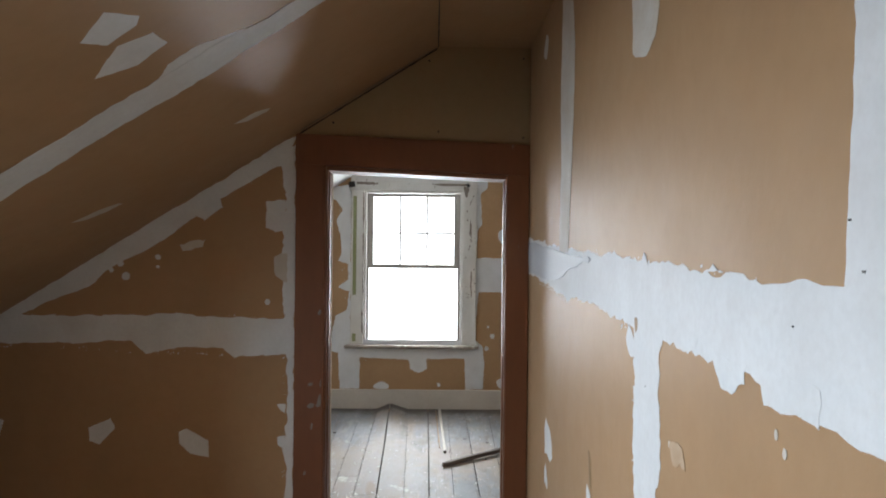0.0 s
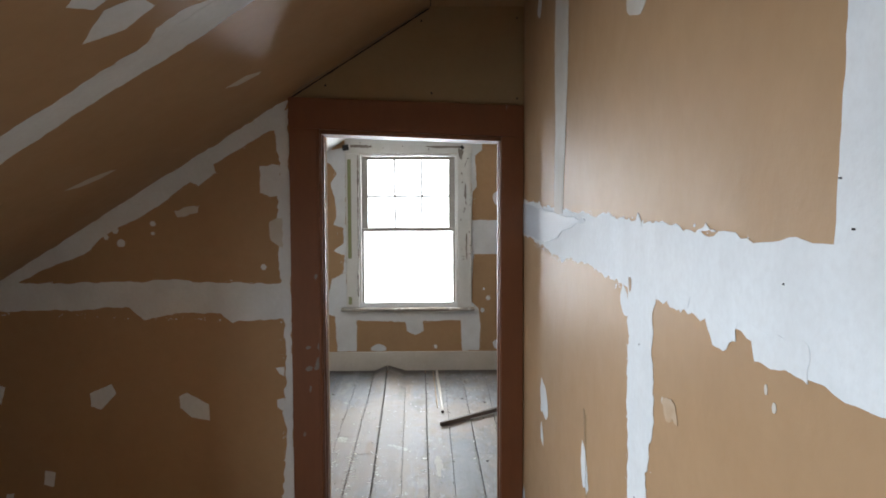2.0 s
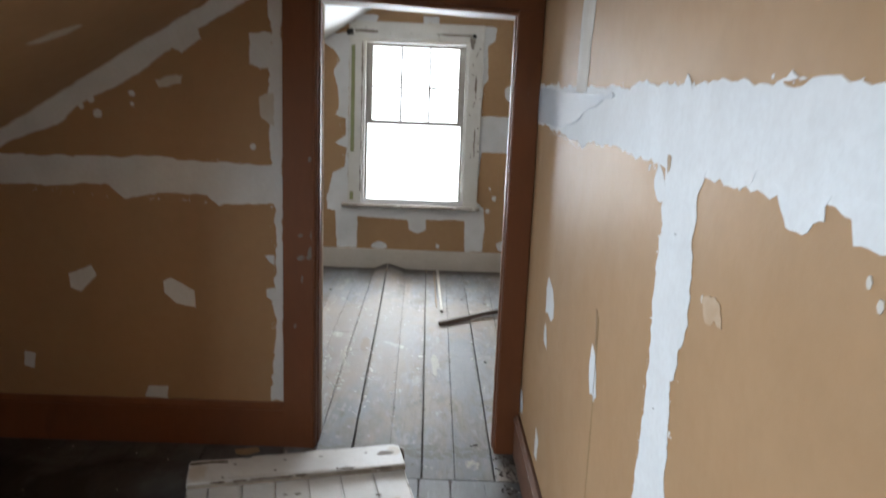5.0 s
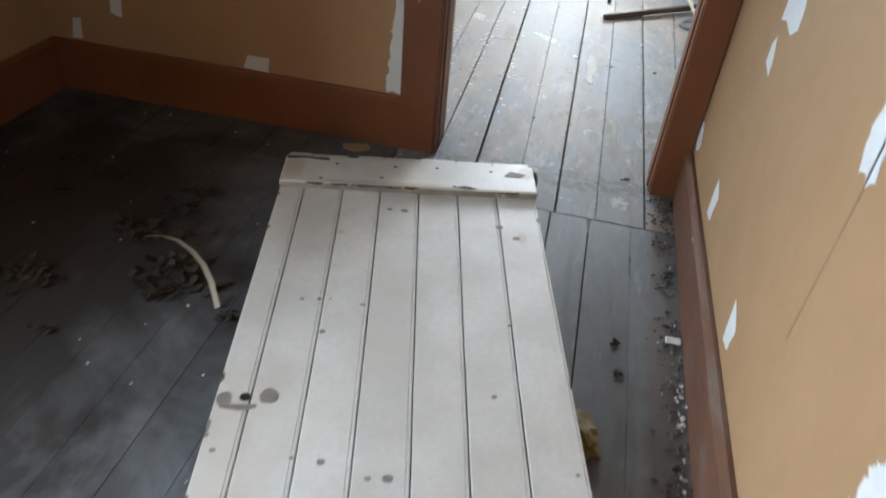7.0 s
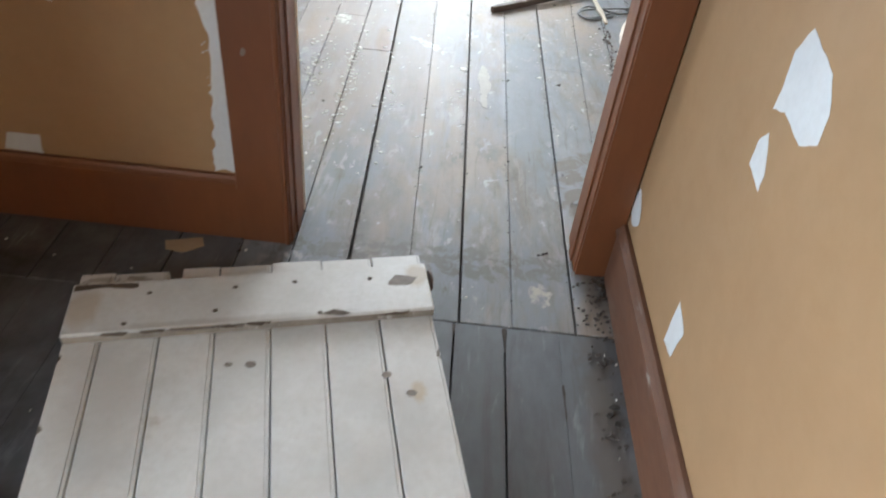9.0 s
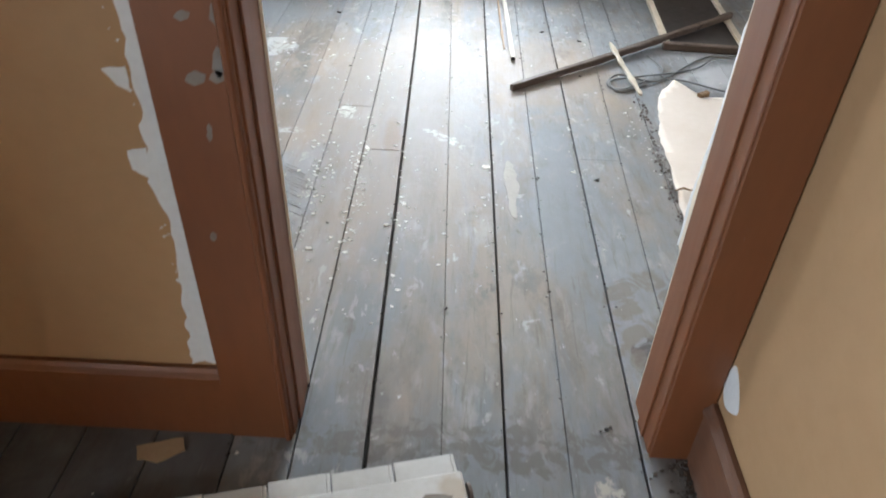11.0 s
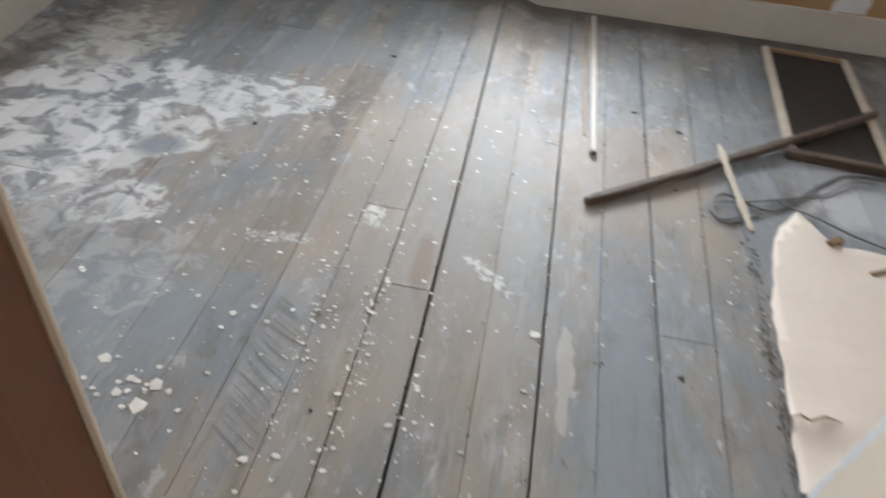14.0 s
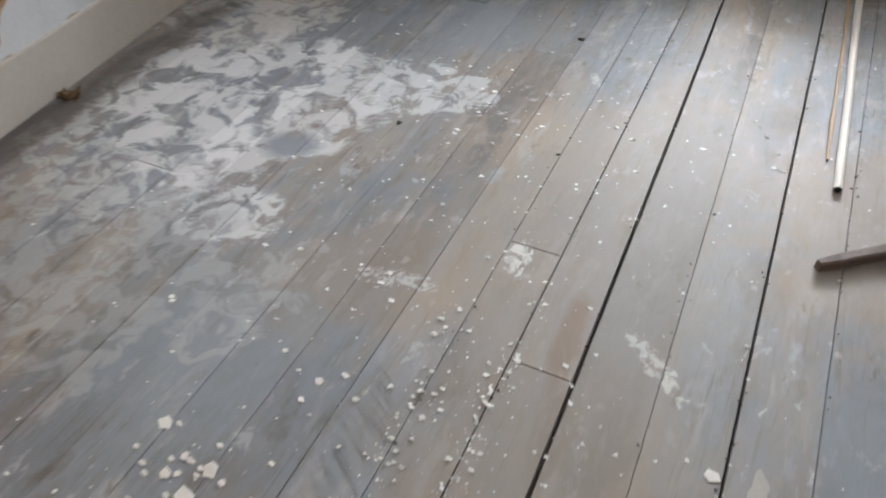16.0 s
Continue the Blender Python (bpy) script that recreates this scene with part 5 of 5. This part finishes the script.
curled_leaves("rusty_leaf_clump", [(-2.545, 1.57, 0.022, 22, 0.05)], shader("rusty_brown_leaf", (0.16, 0.095, 0.035), 0.8, (0.07, 0.04, 0.018), scale=25, mix=0.7, bump=0.4), "rusty brown leaf clump against the white baseboard", 23)
crumb = random.Random(31)
flakes("plaster_crumbs", [(crumb.gauss(-0.036, 0.006), crumb.choice((-0.93, -1.0, -1.16, -1.22, -1.3, -1.45)) + crumb.gauss(0, 0.03), 0.0015 + 0.0065 * crumb.random() ** 2, 0.001) for _ in range(60)], CHIP, "white plaster crumbs heaped along the scuffed baseboard", "crumbs", 0.004)
flakes("grey_crumbs", [(crumb.gauss(-0.045, 0.010), crumb.uniform(-1.6, -0.75), crumb.uniform(0.0015, 0.005), 0.001) for _ in range(130)], SWEPT, "grey crumbs along the foot of the scuffed baseboard", "crumbs", 0.004)
flakes("sweepings", [(0.158 + 0.02 * y + crumb.gauss(0, 0.012), y, 0.001 + 0.005 * crumb.random() ** 2, 0.001) for y in (crumb.choice((0.9, 1.02, 1.2, 1.27, 1.45, 1.62)) + crumb.gauss(0, 0.05) for _ in range(150))], SWEPT, "grey crumbs swept along the edge of the torn paper", "dirt", 0.005)
flakes("dark_crumbs", [(-0.056, -0.683, 0.010, 0.001), (-0.183, -0.783, 0.012, 0.001), (-0.19, -0.79, 0.008, 0.001), (-0.18, -0.885, 0.011, 0.001), (-0.165, -0.89, 0.007, 0.001), (-0.05, -0.45, 0.012, 0.001), (-0.06, -0.47, 0.010, 0.001), (-0.045, -0.49, 0.010, 0.001), (-0.05, -1.13, 0.009, 0.001), (-0.176, 0.042, 0.005, 0.001), (-0.188, 0.036, 0.005, 0.001), (-0.165, 0.048, 0.004, 0.001)], DEBRIS, "black crumbs scattered on the grey floorboards", "crumbs", 0.004)
# smear of dried filler with a raked edge beside an open seam
smear = ragged([(-0.362, 0.93), (-0.350, 0.84), (-0.338, 0.82), (-0.330, 0.90), (-0.322, 0.98), (-0.326, 1.06), (-0.330, 1.13), (-0.352, 1.165), (-0.366, 1.11), (-0.360, 1.0)], 0.008, 0.007, 12.5)
tagged(part("filler_smear", prism(smear, (0, 0, 0.0006), (1, 0, 0), (0, 1, 0), (0, 0, 0.0012)), SMEAR), "ragged cream filler smear dried on the floorboards", "smear")


def ribbon(pts, w, t):
    """A flat strap that curls along a line of points."""
    bm = bmesh.new()
    rows = []
    for i, p in enumerate(pts):
        d = (Vector(pts[min(i + 1, len(pts) - 1)]) - Vector(pts[max(i - 1, 0)])).normalized()
        s = d.cross(Vector((0.2 * math.sin(i * 0.6), 0.3 * math.cos(i * 0.5), 1))).normalized()
        rows.append((bm.verts.new(Vector(p) - s * w / 2), bm.verts.new(Vector(p) + s * w / 2)))
    for (a, b), (c, d) in zip(rows, rows[1:]):
        bm.faces.new((a, b, d, c))
    bmesh.ops.solidify(bm, geom=bm.faces[:], thickness=t)
    return bm


arc = [Vector((-1.447, -0.791, 0.035)), Vector((-1.40, -0.795, 0.05)), Vector((-1.345, -0.805, 0.055)), Vector((-1.29, -0.83, 0.05)), Vector((-1.24, -0.865, 0.042)), Vector((-1.20, -0.905, 0.03)), Vector((-1.17, -0.945, 0.015)), Vector((-1.155, -0.965, 0.006))]
tagged(part("plastic_strap", ribbon(arc, 0.014, 0.0015), STRAP), "curled cream plastic strap lying on leaf litter", "strap")
bm = bmesh.new()
bmesh.ops.create_icosphere(bm, subdivisions=3, radius=1)
for v in bm.verts:
    k = 1 + 0.5 * noise.noise(v.co * 1.7) + 0.25 * noise.noise(v.co * 5)
    v.co = Vector((v.co.x * 0.035 * k, v.co.y * 0.058 * k, max(v.co.z, -0.35) * 0.022 * k))
bm.transform(pose(-0.245, -1.10, 0.008, 0, 0, 15))
tagged(part("crumpled_leaf", bm, shader("ochre_dry_leaf", (0.20, 0.14, 0.045), 0.7, (0.09, 0.06, 0.02), scale=25, mix=0.7, bump=0.4)), "crumpled ochre-brown dry leaf beside the plank door", "leaf")
tagged(part("plaster_piece", box(-0.062, -0.012 - 0.012, -0.745, -0.725, 0.001, 0.010, 0.002), CHIP), "small white plaster piece by the baseboard", "plaster piece")
scrap = ragged([(-1.150, -0.062), (-1.062, -0.036), (-1.048, -0.066), (-1.095, -0.098), (-1.138, -0.094)], 0.012, 0.004, 6.6)
tagged(part("cardboard_scrap", prism(scrap, (0, 0, 0.0016), (1, 0, 0), (0, 1, 0.03), (0, 0, 0.003)), shader("tan_cardboard", (0.42, 0.31, 0.19), 0.8, (0.30, 0.21, 0.12), scale=14, mix=0.6)), "torn tan cardboard scrap lying by the baseboard", "cardboard scrap")

# ---- floorboards ----
WIDE = {-0.527: 0.0004, -0.263: 0.0006, -0.960: 0.0008, -0.682: 0.0044, -0.393: 0.0030, -0.110: 0.0026, -0.830: 0.0016, 0.008: 0.0012, -0.281: 0.0020, -0.401: 0.0024}   # opened seams


def heave(bm):
    """Two boards pushed up against each other rise into a ridge towards the gable wall."""
    for k in range(12):
        bmesh.ops.bisect_plane(bm, geom=bm.verts[:] + bm.edges[:] + bm.faces[:], plane_co=(0, 2.1 + k * 0.105, 0), plane_no=(0, 1, 0))
    for v in bm.verts:
        t = min(max((v.co.y - 1.9) / 1.4, 0), 1)
        v.co.z += 0.050 * t * t * (3 - 2 * t) * max(0, 1 - abs(v.co.x + 0.682) / 0.150)


def floorboards(seams, y0, y1, cuts, material, ease=0.0018, tight=0.0007):
    """Boards between slanting seams (x at the doorway, x gained per metre of y), with butt joints at the cuts of each board."""
    for i, ((a, sa), (b, sb)) in enumerate(zip(seams, seams[1:])):
        gap = (tight * (1 + 1.6 * random.random()), tight * (1 + 1.6 * random.random()))
        gap = tuple(WIDE.get(round(x, 3), g) for x, g in zip((a, b), gap))
        stops = [y0, *sorted(cuts.get(i, [])), y1]
        for p, q in zip(stops, stops[1:]):
            bm = box(a + gap[0], b - gap[1], p + 0.001, q - 0.001, -0.026, random.uniform(-0.0012, 0.0012), ease)
            if -0.84 < a < -0.66 and q > 3:
                heave(bm)
            for v in bm.verts:
                v.co.x += (sa if v.co.x < (a + b) / 2 else sb) * v.co.y
            part("floorboard", bm, material, subfloor)


def run(start, stop, width, jitter=0.004):
    out = [start]
    while out[-1] < stop:
        out.append(out[-1] + width + random.uniform(-jitter, jitter))
    return out


known = [(-0.960, -0.018), (-0.830, -0.018), (-0.682, -0.027), (-0.527, -0.0247), (-0.393, -0.0117), (-0.263, 0.0), (-0.110, 0.0), (0.008, 0.026)]
left = [(-x, -0.016) for x in reversed(run(1.100, 2.86, 0.139))]
right = [(x, 0.02) for x in run(0.152, 2.4, 0.141)]
seams = left + known + right
k = len(left)
cuts = {i: [random.uniform(0.9, 2.8)] for i in range(0, len(seams), 3)}
for j in range(k, k + 7):
    cuts[j] = []
cuts[k + 1] = [1.2]
cuts[k] = [1.53]
cuts[k + 6] = [1.20]
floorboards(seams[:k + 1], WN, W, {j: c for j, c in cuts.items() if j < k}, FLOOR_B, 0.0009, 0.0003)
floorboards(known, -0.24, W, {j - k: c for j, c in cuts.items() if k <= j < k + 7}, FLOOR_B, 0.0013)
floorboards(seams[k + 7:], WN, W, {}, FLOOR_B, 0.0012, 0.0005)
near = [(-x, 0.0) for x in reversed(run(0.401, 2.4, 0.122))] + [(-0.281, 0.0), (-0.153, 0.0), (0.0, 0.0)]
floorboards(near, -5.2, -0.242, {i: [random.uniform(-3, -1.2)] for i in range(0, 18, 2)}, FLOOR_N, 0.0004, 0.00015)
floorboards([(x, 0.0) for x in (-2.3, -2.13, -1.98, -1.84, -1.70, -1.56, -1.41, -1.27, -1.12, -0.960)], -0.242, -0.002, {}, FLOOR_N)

# dark slivers on top of the butt ends, painted as shaded splintered gaps
for x, y0, y1, w in ((-0.281, -0.246, -0.345, 0.006), (-0.401, -0.246, -0.30, 0.005), (-0.153, -0.40, -0.50, 0.003)):
    o = ragged([(x - w, y0), (x + w * 0.6, y0), (x + w * 0.5, (y0 + y1) / 2), (x, y1), (x - w * 0.6, (y0 + y1) / 2)], 0.012, 0.002, x * 7)
    part("splintered_gap", prism(o, (0, 0, 0.0002), (1, 0, 0), (0, 1, 0), (0, 0, 0.0013)), SUB, subfloor)

# slanting tool marks scored across the boards
verts, faces = [], []
for q in range(30):
    x, y, ln = -1.090 + random.uniform(-0.012, 0.02), 0.66 + 0.0145 * q + random.uniform(-0.004, 0.004), random.uniform(0.05, 0.105)
    n0 = len(verts)
    for dx, dy in ((0, 0), (ln, -0.62 * ln), (ln, -0.62 * ln + 0.0014), (0, 0.0014)):
        verts += [(x + dx, y + dy, 0.0004), (x + dx, y + dy, 0.0014)]
    faces += [(n0 + 1, n0 + 3, n0 + 5, n0 + 7)] + [(n0 + 2 * e, n0 + (2 * e + 2) % 8, n0 + (2 * e + 3) % 8, n0 + 2 * e + 1) for e in range(4)]
me = bpy.data.meshes.new("tool_marks")
me.from_pydata(verts, [], faces)
me.materials.append(FAINT)
tagged(new("tool_marks", me), "slanting dark tool marks scored across the floorboards", "scratches", kind="stuff")
